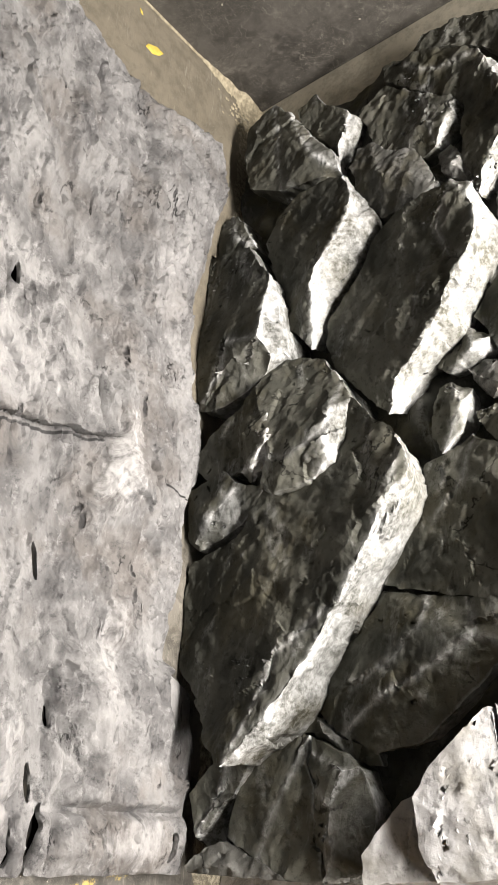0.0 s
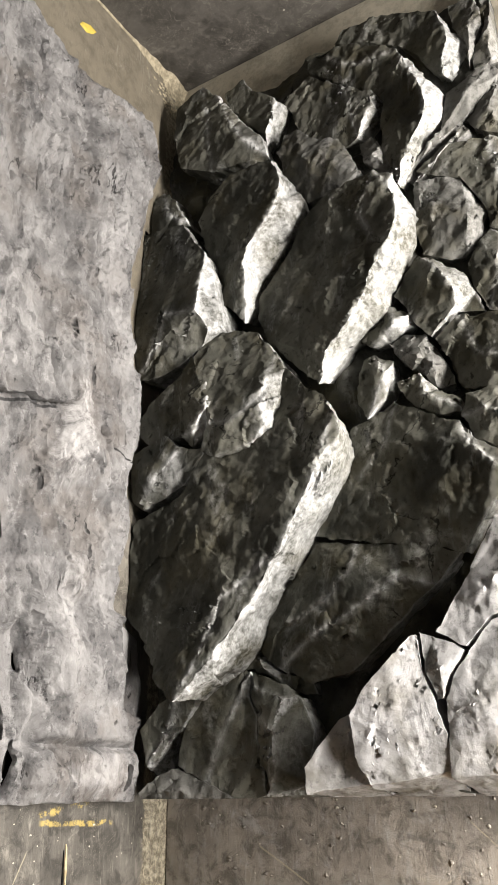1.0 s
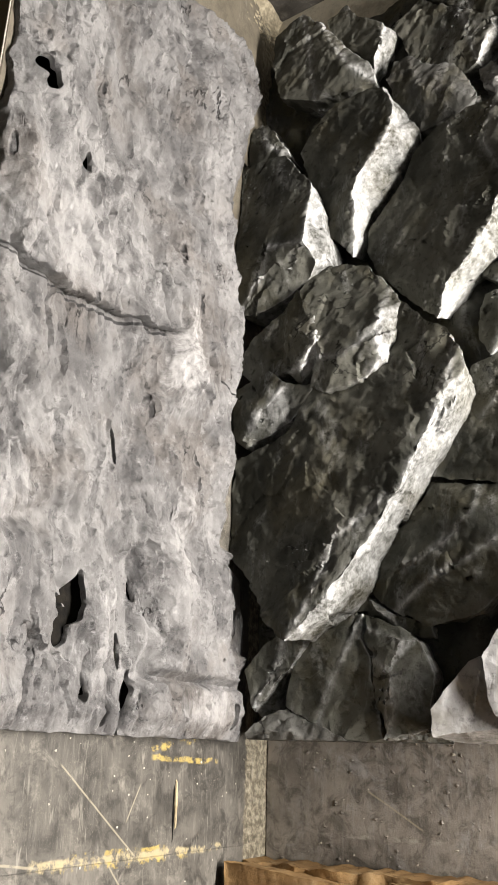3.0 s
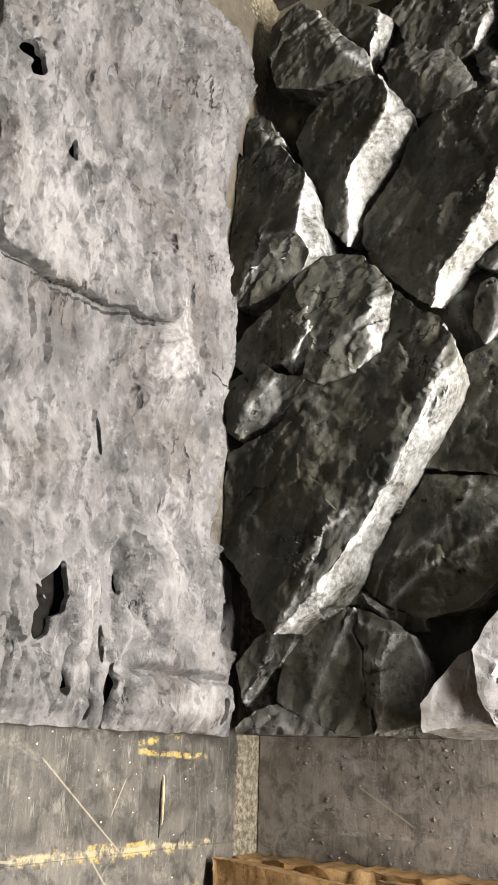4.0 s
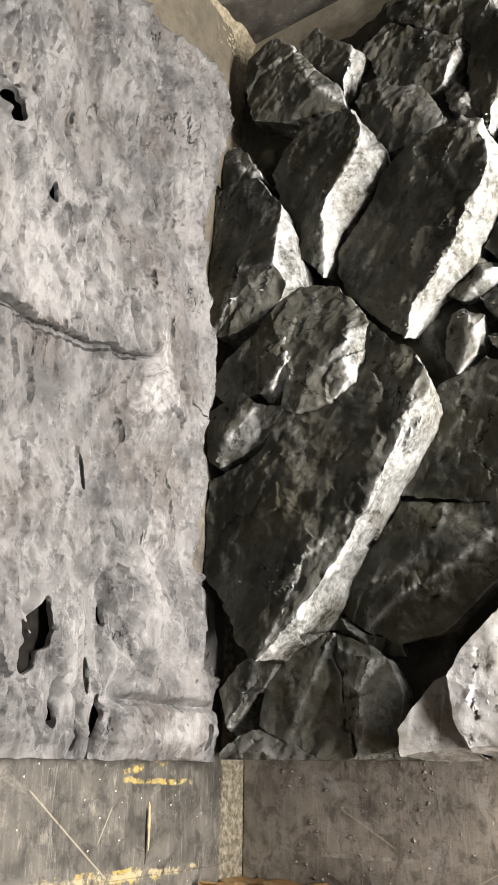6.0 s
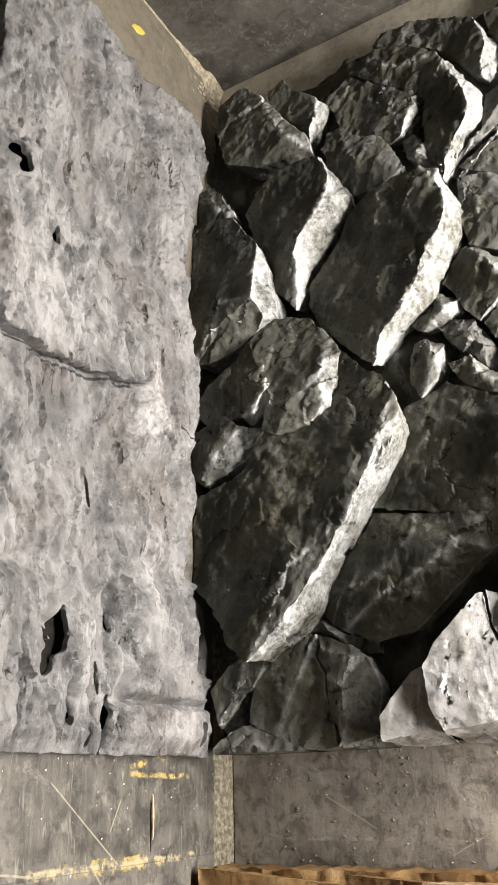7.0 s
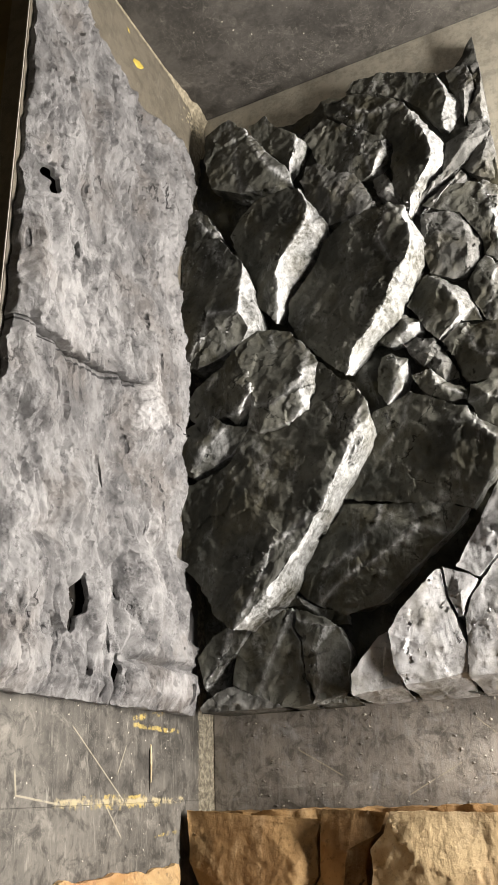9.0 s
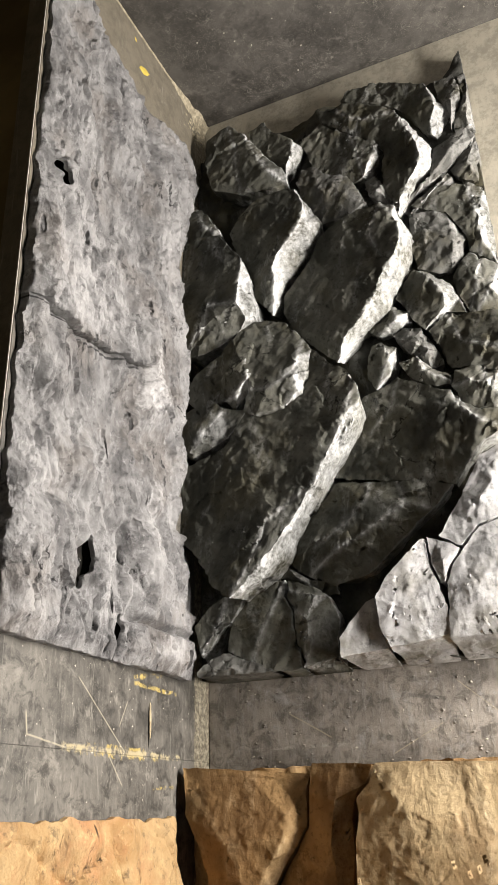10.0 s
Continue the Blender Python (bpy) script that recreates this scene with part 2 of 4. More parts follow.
BACK = painted_board("worn_back_board_paint", (0.205, 0.188, 0.166), (0.52, 0.48, 0.385), -0.6, 0.0, flat=(0, 2), marks=[
    (0.345, 1.25, 0.355, 1.31, 0.004, (0.1, 0.095, 0.09), 0.3), (0.412, 0.93, 0.413, 1.5, 0.003, (0.42, 0.40, 0.36), 1.0), (0.36, 1.05, 0.40, 1.12, 0.0015, PALE, 0.5), (0.33, 1.33, 0.41, 1.42, 0.0012, PALE, 0.5), (0.39, 1.30, 0.43, 1.22, 0.0012, PALE, 0.6)], blotch=0.65)
SIDE_PAINT = painted_board("worn_side_board_paint", (0.06, 0.056, 0.05), (0.2, 0.18, 0.14), -9.0, -8.0, flat=(1, 2), blotch=0.35)
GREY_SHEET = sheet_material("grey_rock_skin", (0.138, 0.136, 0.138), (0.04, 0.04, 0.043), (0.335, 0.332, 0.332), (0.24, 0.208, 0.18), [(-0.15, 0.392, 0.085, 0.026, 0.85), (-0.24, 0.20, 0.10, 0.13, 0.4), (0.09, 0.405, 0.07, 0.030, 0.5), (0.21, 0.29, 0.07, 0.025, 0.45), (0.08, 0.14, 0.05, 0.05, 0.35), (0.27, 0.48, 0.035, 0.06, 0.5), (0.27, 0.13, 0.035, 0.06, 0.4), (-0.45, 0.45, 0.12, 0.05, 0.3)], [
    (-0.158, 0.085, -0.151, 0.125, 0.0025), (-0.151, 0.125, -0.143, 0.160, 0.0025), (-0.143, 0.160, -0.156, 0.240, 0.003), (-0.156, 0.240, -0.163, 0.31, 0.0035), (-0.163, 0.31, -0.180, 0.372, 0.003), (-0.150, 0.455, -0.138, 0.53, 0.002)])
ORANGE_SHEET = sheet_material("orange_rock_skin", (0.40, 0.23, 0.09), (0.11, 0.08, 0.05), (0.55, 0.38, 0.19), (0.55, 0.22, 0.10))
FLOOR_MAT = plain_material("dark_brown_floor", (0.10, 0.07, 0.028), (0.19, 0.14, 0.06), 5, 0.5)
ROOM_MAT = plain_material("grey_room_plaster", (0.18, 0.17, 0.15), (0.25, 0.24, 0.21), 3, 0.8)
YELLOW = plain_material("yellow_paint_mark", (0.55, 0.42, 0.07), (0.75, 0.6, 0.14), 60, 0.5)
RAW_WOOD = plain_material("raw_splintered_wood", (0.34, 0.27, 0.16), (0.55, 0.46, 0.30), 80, 0.7)
PALE_CHIP = plain_material("chipped_paint", (0.38, 0.36, 0.31), (0.6, 0.56, 0.48), 90, 0.7)
GOUGE_AND_SHADE = plain_material("dark_gouge_and_shade", (0.008, 0.008, 0.008), (0.02, 0.018, 0.015), 60, 0.9, 0.03)
DUST = plain_material("sawdust", (0.23, 0.20, 0.14), (0.45, 0.40, 0.29), 110, 0.9)


# ---- builders ----
def part(name, bm, material, parent=None, label="", smooth=True, sharp=38):
    bmesh.ops.recalc_face_normals(bm, faces=bm.faces)
    for f in bm.faces:
        f.smooth = smooth
    if smooth:
        for e in bm.edges:
            if len(e.link_faces) == 2 and e.calc_face_angle(0) > radians(sharp):
                e.smooth = False
    me = bpy.data.meshes.new(name)
    bm.to_mesh(me)
    bm.free()
    me.materials.append(material)
    ob = new(name, me)
    if parent:
        ob.parent = parent
    return tagged(ob, label)


def box(lo, hi, bevel=0.002):
    bm = bmesh.new()
    bmesh.ops.create_cube(bm, size=1.0)
    size = [b - a for a, b in zip(lo, hi)]
    for v in bm.verts:
        v.co = Vector([a + s * (c + 0.5) for a, s, c in zip(lo, size, v.co)])
    if bevel:
        bmesh.ops.bevel(bm, geom=list(bm.edges), offset=bevel, segments=2, affect="EDGES")
    return bm


def turb(p, octaves=4):
    return noise.fractal(p, 0.9, 2.1, octaves, noise_basis="PERLIN_ORIGINAL")


def crags(p):
    """Broken facets: the slope towards the nearest of scattered cell centres."""
    d, at = noise.voronoi(p)
    return d[1] - d[0]


def outline_points(corners, step, jitter, seed):
    """The closed outline through the corners in short, slightly broken steps."""
    pts = []
    for i, a in enumerate(corners):
        b = corners[(i + 1) % len(corners)]
        d = b - a
        side = Vector((-d.y, d.x)).normalized()
        count = max(1, round(d.length / step))
        for k in range(count):
            p = a + d * (k / count)
            w = min(k, count - k) / max(1, count / 2)
            p += side * jitter * (0.25 + 0.75 * w) * (turb(Vector((p.x * 26, p.y * 26, seed)), 5) + 0.35 * turb(Vector((p.x * 75, p.y * 75, seed)), 3))
            pts.append(p)
    return pts


def facets(p, much):
    """Broken plates: each scattered cell is a flat piece, tilted its own way."""
    near = noise.voronoi(p)[1][0]
    return (p - near).dot(noise.cell_vector(near * 7.3) - Vector((0.5, 0.5, 0.5))) * much * 2


def rock(name, outline, ridges, material, parent, rough=1.0, wall=WALL, step=0.0034, ends=(-0.92, 0.303), top=1.503):
    """One broken rock of a panel: flat facets between its outline and its ridges, chipped along them, with flanks that run back to the board.
    outline, ridges: corners in centimetres along the board, up, and out from it."""
    seed = outline[0][0] * 0.31 + outline[0][1] * 0.17
    flat, lifts, links = [], [], []

    def add(p):
        x, z, out = (v / 100 for v in p)
        at = Vector((x - 0.62 * out, z - 0.42 * out))        # laid flat along a slanting line, so that steep facets stay apart
        for k, q in enumerate(flat):
            if (q - at).length < 0.0015:
                return k
        flat.append(at)
        lifts.append((x, z, out))
        return len(flat) - 1

    ring = [add(p) for p in outline]
    for ridge in ridges:
        ids = [add(p) for p in ridge]
        links += list(zip(ids, ids[1:]))
    pts, _, tris, origin, _, _ = geometry.delaunay_2d_cdt(flat, links, [ring], 1, 0.0005)
    bm = bmesh.new()
    verts = []
    for p, o in zip(pts, origin):
        k = o[0] if o else min(range(len(flat)), key=lambda i: (flat[i] - p).length)
        x, z, out = lifts[k]
        if not o:
            x, z = p.x + 0.62 * out, p.y + 0.42 * out
        verts.append(bm.verts.new((x, wall - out, z)))
    for t in tris:
        bm.faces.new([verts[i] for i in t])
    bmesh.ops.recalc_face_normals(bm, faces=bm.faces)
    if sum(f.normal.y * f.calc_area() for f in bm.faces) > 0:
        bmesh.ops.reverse_faces(bm, faces=bm.faces)
    shine = bm.verts.layers.float.new("rubbed")
    hard = [[Vector((v[0], wall - v[2], v[1])) for v in (tuple(c / 100 for c in p) for p in r)] for r in ridges]
    rim = [e for e in bm.edges if len(e.link_faces) == 1]
    mid = sum((v.co for v in bm.verts), Vector()) / len(bm.verts)
    made = bmesh.ops.extrude_edge_only(bm, edges=rim)["geom"]
    for v in made:
        if isinstance(v, bmesh.types.BMVert):
            x = 0.3025 if 0.245 < v.co.x < 0.32 else v.co.x + (mid.x - v.co.x) * 0.12
            v.co = Vector((x, wall - 0.003, v.co.z + (mid.z - v.co.z) * 0.12))
    for k in range(9):
        long = [e for e in bm.edges if e.calc_length() > step * 1.5]
        if not long:
            break
        bmesh.ops.subdivide_edges(bm, edges=long, cuts=1)
        bmesh.ops.triangulate(bm, faces=[f for f in bm.faces if len(f.verts) > 3])
    bm.normal_update()
    lines = [(a, b) for r in hard for a, b in zip(r, r[1:])]
    for v in bm.verts:
        p = v.co
        near = 1.0
        for a, b in lines:
            d = b - a
            f = max(0.0, min(1.0, (p - a).dot(d) / max(d.length_squared, 1e-9)))
            near = min(near, (a + d * f - p).length)
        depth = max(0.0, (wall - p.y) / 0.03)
        # ridges are dry-brushed; facets turned up get pale colour in place of lamplight
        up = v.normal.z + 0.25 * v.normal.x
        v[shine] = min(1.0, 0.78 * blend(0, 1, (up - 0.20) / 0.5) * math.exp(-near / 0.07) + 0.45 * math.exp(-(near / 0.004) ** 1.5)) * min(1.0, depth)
        s = Vector((p.x + seed, p.y, p.z))
        t = Vector((s.x * 11 - s.z * 8, s.y * 12, s.x * 16 + s.z * 20))
        chip = math.exp(-near / 0.012)
        h = 0.0028 * turb(s * 8, 2) - 0.002 * abs(turb(t * 0.7, 3)) - 0.004 * chip * abs(turb(t * 3.0, 3))
        h += facets(t * 1.1, 0.003 + 0.0025 * chip) + facets(t * 3.2, 0.0011 + 0.0008 * chip) + 0.0007 * turb(s * 120, 3)
        wander = noise.turbulence_vector(s * 30, 3, True) * 0.004
        move = v.normal * h * rough + wander * rough
        if p.y > wall - 0.006:
            move = Vector()
        v.co = p + move
    for v in bm.verts:
        v.co = (max(ends[0], min(v.co.x, ends[1])), min(v.co.y, wall - 0.003), min(top, max(v.co.z, TOP + 0.002)))
    return part(name, bm, material, parent, sharp=46)


def backing(left, x1, z0, z1, front, material, parent, wall=WALL, step=0.006):
    """The cast ground of a panel, between and behind its rocks."""
    bm = bmesh.new()
    nx, nz = round((x1 - left[0][1]) / step), round((z1 - z0) / step)
    grid = []
    for i in range(nx + 1):
        row = []
        for j in range(nz + 1):
            z = z0 + (z1 - z0) * j / nz
            x0 = along(left, z)
            x = x0 + (x1 - x0) * i / nx
            rim = min(i, nx - i, j, nz - j)
            y = wall - front + 0.012 * turb(Vector((x * 11, 3, z * 11)), 4) - 0.022 * crags(Vector((x * 11 - z * 4, 1, z * 16 + x * 5))) + 0.003 * turb(Vector((x * 50, 3, z * 50)), 4)
            x += 0.004 * turb(Vector((x * 60, z * 60, 2)), 2) if rim == 0 else 0
            row.append(bm.verts.new((x, min(y, wall - 0.004), max(z, TOP + 0.002))))
        grid.append(row)
    for i in range(nx):
        for j in range(nz):
            bm.faces.new((grid[i][j], grid[i + 1][j], grid[i + 1][j + 1], grid[i][j + 1]))
    ring = grid[0][:] + [r[-1] for r in grid[1:]] + grid[-1][-2::-1] + [r[0] for r in grid[-2:0:-1]]
    low = [bm.verts.new((v.co.x, wall - 0.001, v.co.z)) for v in ring]
    for i in range(len(ring)):
        j = (i + 1) % len(ring)
        bm.faces.new((ring[i], ring[j], low[j], low[i]))
    bm.faces.new(low)
    return part("backing", bm, material, parent)


def blend(a, b, f):
    f = max(0.0, min(1.0, f))
    f = f * f * (3 - 2 * f)
    return a + (b - a) * f


def along(table, x):
    """A value read off a short table of (place, value)."""
    for (a, va), (b, vb) in zip(table, table[1:]):
        if x <= b:
            return va + (vb - va) * max(0.0, (x - a) / (b - a))
    return table[-1][1]


def rock_sheet(name, x0, x1, y0, far, height, holes, material, parent, step=0.0026, under=None):
    """A thin moulded rock skin lying on the bench, with a turned-down rim and torn holes."""
    nx = round((x1 - x0(0.3) if callable(x0) else x1 - x0) / step)
    ny = round(0.44 / step)
    bm = bmesh.new()
    grid = []
    for i in range(nx + 1):
        row = []
        for j in range(ny + 1):
            u, v = i / nx, j / ny
            ya = y0 + v * 0.42
            xa = x0(ya) if callable(x0) else x0
            x = xa + u * (x1 - xa)
            y = y0 + v * (along(far, x) - y0)
            ragged = 0.006 if i < nx else 0.002
            if j in (0, ny):
                y += ragged * turb(Vector((x * 28, j, 5)), 5)
            if i in (0, nx):
                x += ragged * turb(Vector((i, y * 28, 7)), 5)
            rim = min(i, nx - i, j, ny - j) * step
            z = TOP + 0.003 + height(x, y) * (0.45 + 0.55 * min(1, rim / 0.02))
            row.append(bm.verts.new((x + (under(x, y) if under else 0.0), y, max(z, TOP + 0.006))))
        grid.append(row)

    def open_at(x, y):
        for hx, hy, rx, ry, turn in holes:
            dx, dy = x - hx, y - hy
            a = dx * math.cos(turn) + dy * math.sin(turn)
            b = dy * math.cos(turn) - dx * math.sin(turn)
            if (a / rx) ** 2 + (b / ry) ** 2 < 1 + 0.9 * turb(Vector((x * 60, y * 60, 1)), 3):
                return True
        return False

    for i in range(nx):
        for j in range(ny):
            p = grid[i][j].co
            if not open_at(p.x, p.y):
                bm.faces.new((grid[i][j], grid[i + 1][j], grid[i + 1][j + 1], grid[i][j + 1]))
    for v in [v for v in bm.verts if not v.link_faces]:
        bm.verts.remove(v)
    border = [e for e in bm.edges if len(e.link_faces) == 1]
    rimmed = {v for e in border for v in e.verts if any(abs(v.co.x - h[0]) < h[2] * 1.8 and abs(v.co.y - h[1]) < h[2] for h in holes)}
    bm.verts.index_update()
    for k in range(4):
        moved = {}
        for v in rimmed:
            near = [e.other_vert(v) for e in v.link_edges if len(e.link_faces) == 1]
            if near:
                moved[v] = v.co * 0.4 + sum((o.co for o in near), Vector()) * (0.6 / len(near))
        for v, co in moved.items():
            v.co = co
    made = bmesh.ops.extrude_edge_only(bm, edges=border)["geom"]
    for v in made:
        if isinstance(v, bmesh.types.BMVert):
            inside = open_at(v.co.x + 0.006, v.co.y) or open_at(v.co.x - 0.006, v.co.y) or open_at(v.co.x, v.co.y + 0.006) or open_at(v.co.x, v.co.y - 0.006)
            v.co.z = v.co.z - 0.008 if inside else TOP + 0.001
    return part(name, bm, material, parent, sharp=50)


def patch(points, thick, base, seed=0.0):
    """A small flat, rough-edged piece lying on a surface; base maps its plane to the world."""
    rim = outline_points([Vector(p) for p in points], 0.003, 0.0012, seed)
    bm = bmesh.new()
    low = [bm.verts.new(base(p.x, p.y, 0.0)) for p in rim]
    c = sum(rim, Vector((0, 0))) / len(rim)
    high = [bm.verts.new(base(*(p + (c - p) * 0.12), thick)) for p in rim]
    for i in range(len(rim)):
        j = (i + 1) % len(rim)
        bm.faces.new((low[i], low[j], high[j], high[i]))
    bm.faces.new(high)
    bm.faces.new(low)
    return bm


def on_bench(x, y, h):
    return (x, y, TOP + 0.0005 + h)


def on_wall(x, z, h):
    return (x, WALL - 0.0005 - h, z)


def streak(a, b, w, bend=0.0):
    """Corner points of a narrow mark from a to b."""
    a, b = Vector(a), Vector(b)
    s = Vector((-(b - a).y, (b - a).x)).normalized()
    m = (a + b) / 2 + s * bend
    return [a - s * w * 0.4, m - s * w, b - s * w * 0.3, b + s * w * 0.3, m + s * w, a + s * w * 0.4]


# ---- the room ----
tagged(part("floor", box((-4, -4, -0.1), (4, 3, 0)), FLOOR_MAT), "dark brown workshop floor", "floor", kind="structure")
tagged(part("wall_north", box((-4, 2.0, 0), (4, 2.15, 2.8), 0), ROOM_MAT), "plain grey plastered workshop wall", "wall", kind="structure")
tagged(part("wall_south", box((-4, -4.15, 0), (4, -4.0, 2.8), 0), ROOM_MAT), "plain grey plastered workshop wall", "wall", kind="structure")
tagged(part("wall_west", box((-4.15, -4, 0), (-4.0, 2, 2.8), 0), ROOM_MAT), "plain grey plastered workshop wall", "wall", kind="structure")
tagged(part("wall_east", box((4.0, -4, 0), (4.15, 2, 2.8), 0), ROOM_MAT), "plain grey plastered workshop wall", "wall", kind="structure")
tagged(part("ceiling", box((-4.15, -4.15, 2.8), (4.15, 2.15, 2.9), 0), ROOM_MAT), "plain grey workshop ceiling", "ceiling", kind="structure")

# ---- the bench with its boards ----
bench = tagged(new("workbench"), "worn black-painted plywood workbench with scuffed top", "workbench")
part("bench_top", box((SIDE - 0.02, 0.083, 0.86), (0.4273, WALL + 0.02, TOP), 0.0006), BENCH, bench)
part("bench_top", box((0.4276, 0.083, 0.86), (1.6, WALL + 0.02, TOP - 0.0003), 0.0006), BENCH, bench)
for x in (SIDE + 0.03, 1.5):
    for y in (0.13, 0.6):
        part("leg", box((x - 0.035, y - 0.035, 0), (x + 0.035, y + 0.035, 0.86), 0.003), SIDE_PAINT, bench)
part("front_panel", box((SIDE, 0.108, 0.10), (1.56, 0.126, 0.86), 0.002), FLOOR_MAT, bench, "dark brown front panel")
part("edge_lip", box((SIDE - 0.02, 0.0808, 0.8975), (1.6, 0.0825, 0.8995), 0.0003), PALE_CHIP, bench, "rubbed pale front edge")
tagged(part("wall_back_board", box((SIDE - 0.02, WALL, TOP), (1.6, WALL + 0.02, 2.1)), BACK), "scuffed black and tan painted plywood back board", "back board", kind="structure")
tagged(part("wall_side_board", box((SIDE - 0.02, 0.083, TOP), (SIDE, WALL, 2.1)), SIDE_PAINT), "scuffed black painted plywood side board", "side board", kind="structure")

# ---- the dark rock panel ----
dark_panel = tagged(new("rock_relief"), "dark grey cast rock relief standing on bench against back board", "rock relief")
backing([(0.9, -0.86), (1.1, -0.865), (1.2, -0.885), (1.3, -0.88), (1.42, -0.85), (1.46, -0.86), (1.5, -0.905)], 0.298, TOP, 1.5, 0.022, ROCK_SHADED, dark_panel)
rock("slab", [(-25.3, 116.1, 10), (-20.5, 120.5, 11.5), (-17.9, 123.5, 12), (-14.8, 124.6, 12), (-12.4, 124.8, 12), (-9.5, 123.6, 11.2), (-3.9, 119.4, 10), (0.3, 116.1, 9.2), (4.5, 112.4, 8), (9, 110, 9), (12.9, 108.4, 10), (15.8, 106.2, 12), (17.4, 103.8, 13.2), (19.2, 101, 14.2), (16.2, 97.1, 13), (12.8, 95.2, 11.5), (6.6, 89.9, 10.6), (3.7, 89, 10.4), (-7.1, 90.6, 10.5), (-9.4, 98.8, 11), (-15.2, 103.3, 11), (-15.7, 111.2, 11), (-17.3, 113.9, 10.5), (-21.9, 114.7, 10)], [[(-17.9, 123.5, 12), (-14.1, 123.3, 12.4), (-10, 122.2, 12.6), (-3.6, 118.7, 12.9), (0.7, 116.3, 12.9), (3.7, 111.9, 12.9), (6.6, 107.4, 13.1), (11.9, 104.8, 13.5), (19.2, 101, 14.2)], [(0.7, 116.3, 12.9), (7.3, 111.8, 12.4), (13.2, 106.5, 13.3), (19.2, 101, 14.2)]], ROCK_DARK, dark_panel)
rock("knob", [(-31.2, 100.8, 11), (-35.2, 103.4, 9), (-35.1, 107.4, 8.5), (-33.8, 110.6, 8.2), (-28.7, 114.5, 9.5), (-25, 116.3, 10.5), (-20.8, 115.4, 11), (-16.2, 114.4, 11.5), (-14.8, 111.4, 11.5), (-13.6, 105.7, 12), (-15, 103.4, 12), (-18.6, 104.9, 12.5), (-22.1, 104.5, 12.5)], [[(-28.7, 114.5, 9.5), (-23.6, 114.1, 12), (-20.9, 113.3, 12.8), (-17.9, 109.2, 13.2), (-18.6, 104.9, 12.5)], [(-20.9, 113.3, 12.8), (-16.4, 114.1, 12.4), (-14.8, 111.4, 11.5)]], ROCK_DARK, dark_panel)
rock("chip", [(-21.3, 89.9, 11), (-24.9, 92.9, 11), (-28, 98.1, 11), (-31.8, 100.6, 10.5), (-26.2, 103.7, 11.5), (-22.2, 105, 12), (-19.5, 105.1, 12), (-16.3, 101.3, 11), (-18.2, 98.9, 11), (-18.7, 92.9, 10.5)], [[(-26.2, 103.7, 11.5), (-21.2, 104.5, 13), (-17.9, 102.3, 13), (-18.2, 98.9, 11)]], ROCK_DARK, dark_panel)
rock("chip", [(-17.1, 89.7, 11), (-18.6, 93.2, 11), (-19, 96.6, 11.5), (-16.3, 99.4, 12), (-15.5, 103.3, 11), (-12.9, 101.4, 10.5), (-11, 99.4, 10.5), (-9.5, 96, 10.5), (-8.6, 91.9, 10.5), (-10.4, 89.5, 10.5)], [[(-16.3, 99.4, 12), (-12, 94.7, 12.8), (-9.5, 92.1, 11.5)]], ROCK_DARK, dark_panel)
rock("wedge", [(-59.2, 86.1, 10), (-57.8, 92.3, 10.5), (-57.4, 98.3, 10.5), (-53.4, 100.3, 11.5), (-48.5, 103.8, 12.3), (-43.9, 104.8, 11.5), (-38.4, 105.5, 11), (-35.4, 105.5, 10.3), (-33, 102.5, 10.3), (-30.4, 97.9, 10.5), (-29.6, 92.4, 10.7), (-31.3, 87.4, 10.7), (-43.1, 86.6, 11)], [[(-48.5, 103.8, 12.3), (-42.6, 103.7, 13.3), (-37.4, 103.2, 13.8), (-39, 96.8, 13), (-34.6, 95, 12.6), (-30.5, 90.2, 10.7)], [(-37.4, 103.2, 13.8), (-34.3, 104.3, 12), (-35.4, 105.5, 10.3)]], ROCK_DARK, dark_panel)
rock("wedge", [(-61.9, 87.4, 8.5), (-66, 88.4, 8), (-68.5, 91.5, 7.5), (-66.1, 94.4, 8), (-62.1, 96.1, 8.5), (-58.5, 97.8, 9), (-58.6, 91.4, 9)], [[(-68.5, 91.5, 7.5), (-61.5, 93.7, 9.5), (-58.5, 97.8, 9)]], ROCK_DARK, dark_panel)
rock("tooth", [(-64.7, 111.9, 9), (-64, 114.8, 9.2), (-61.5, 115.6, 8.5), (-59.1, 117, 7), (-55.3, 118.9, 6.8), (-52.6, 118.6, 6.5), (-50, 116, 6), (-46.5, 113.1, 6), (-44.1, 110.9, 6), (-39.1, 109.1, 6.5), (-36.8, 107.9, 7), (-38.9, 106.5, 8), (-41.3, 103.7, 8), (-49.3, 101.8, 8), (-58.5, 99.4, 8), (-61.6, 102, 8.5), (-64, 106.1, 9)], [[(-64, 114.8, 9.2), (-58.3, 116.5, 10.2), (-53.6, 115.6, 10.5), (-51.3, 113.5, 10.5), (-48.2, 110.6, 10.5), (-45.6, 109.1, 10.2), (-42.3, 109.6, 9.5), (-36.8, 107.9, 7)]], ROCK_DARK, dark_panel)
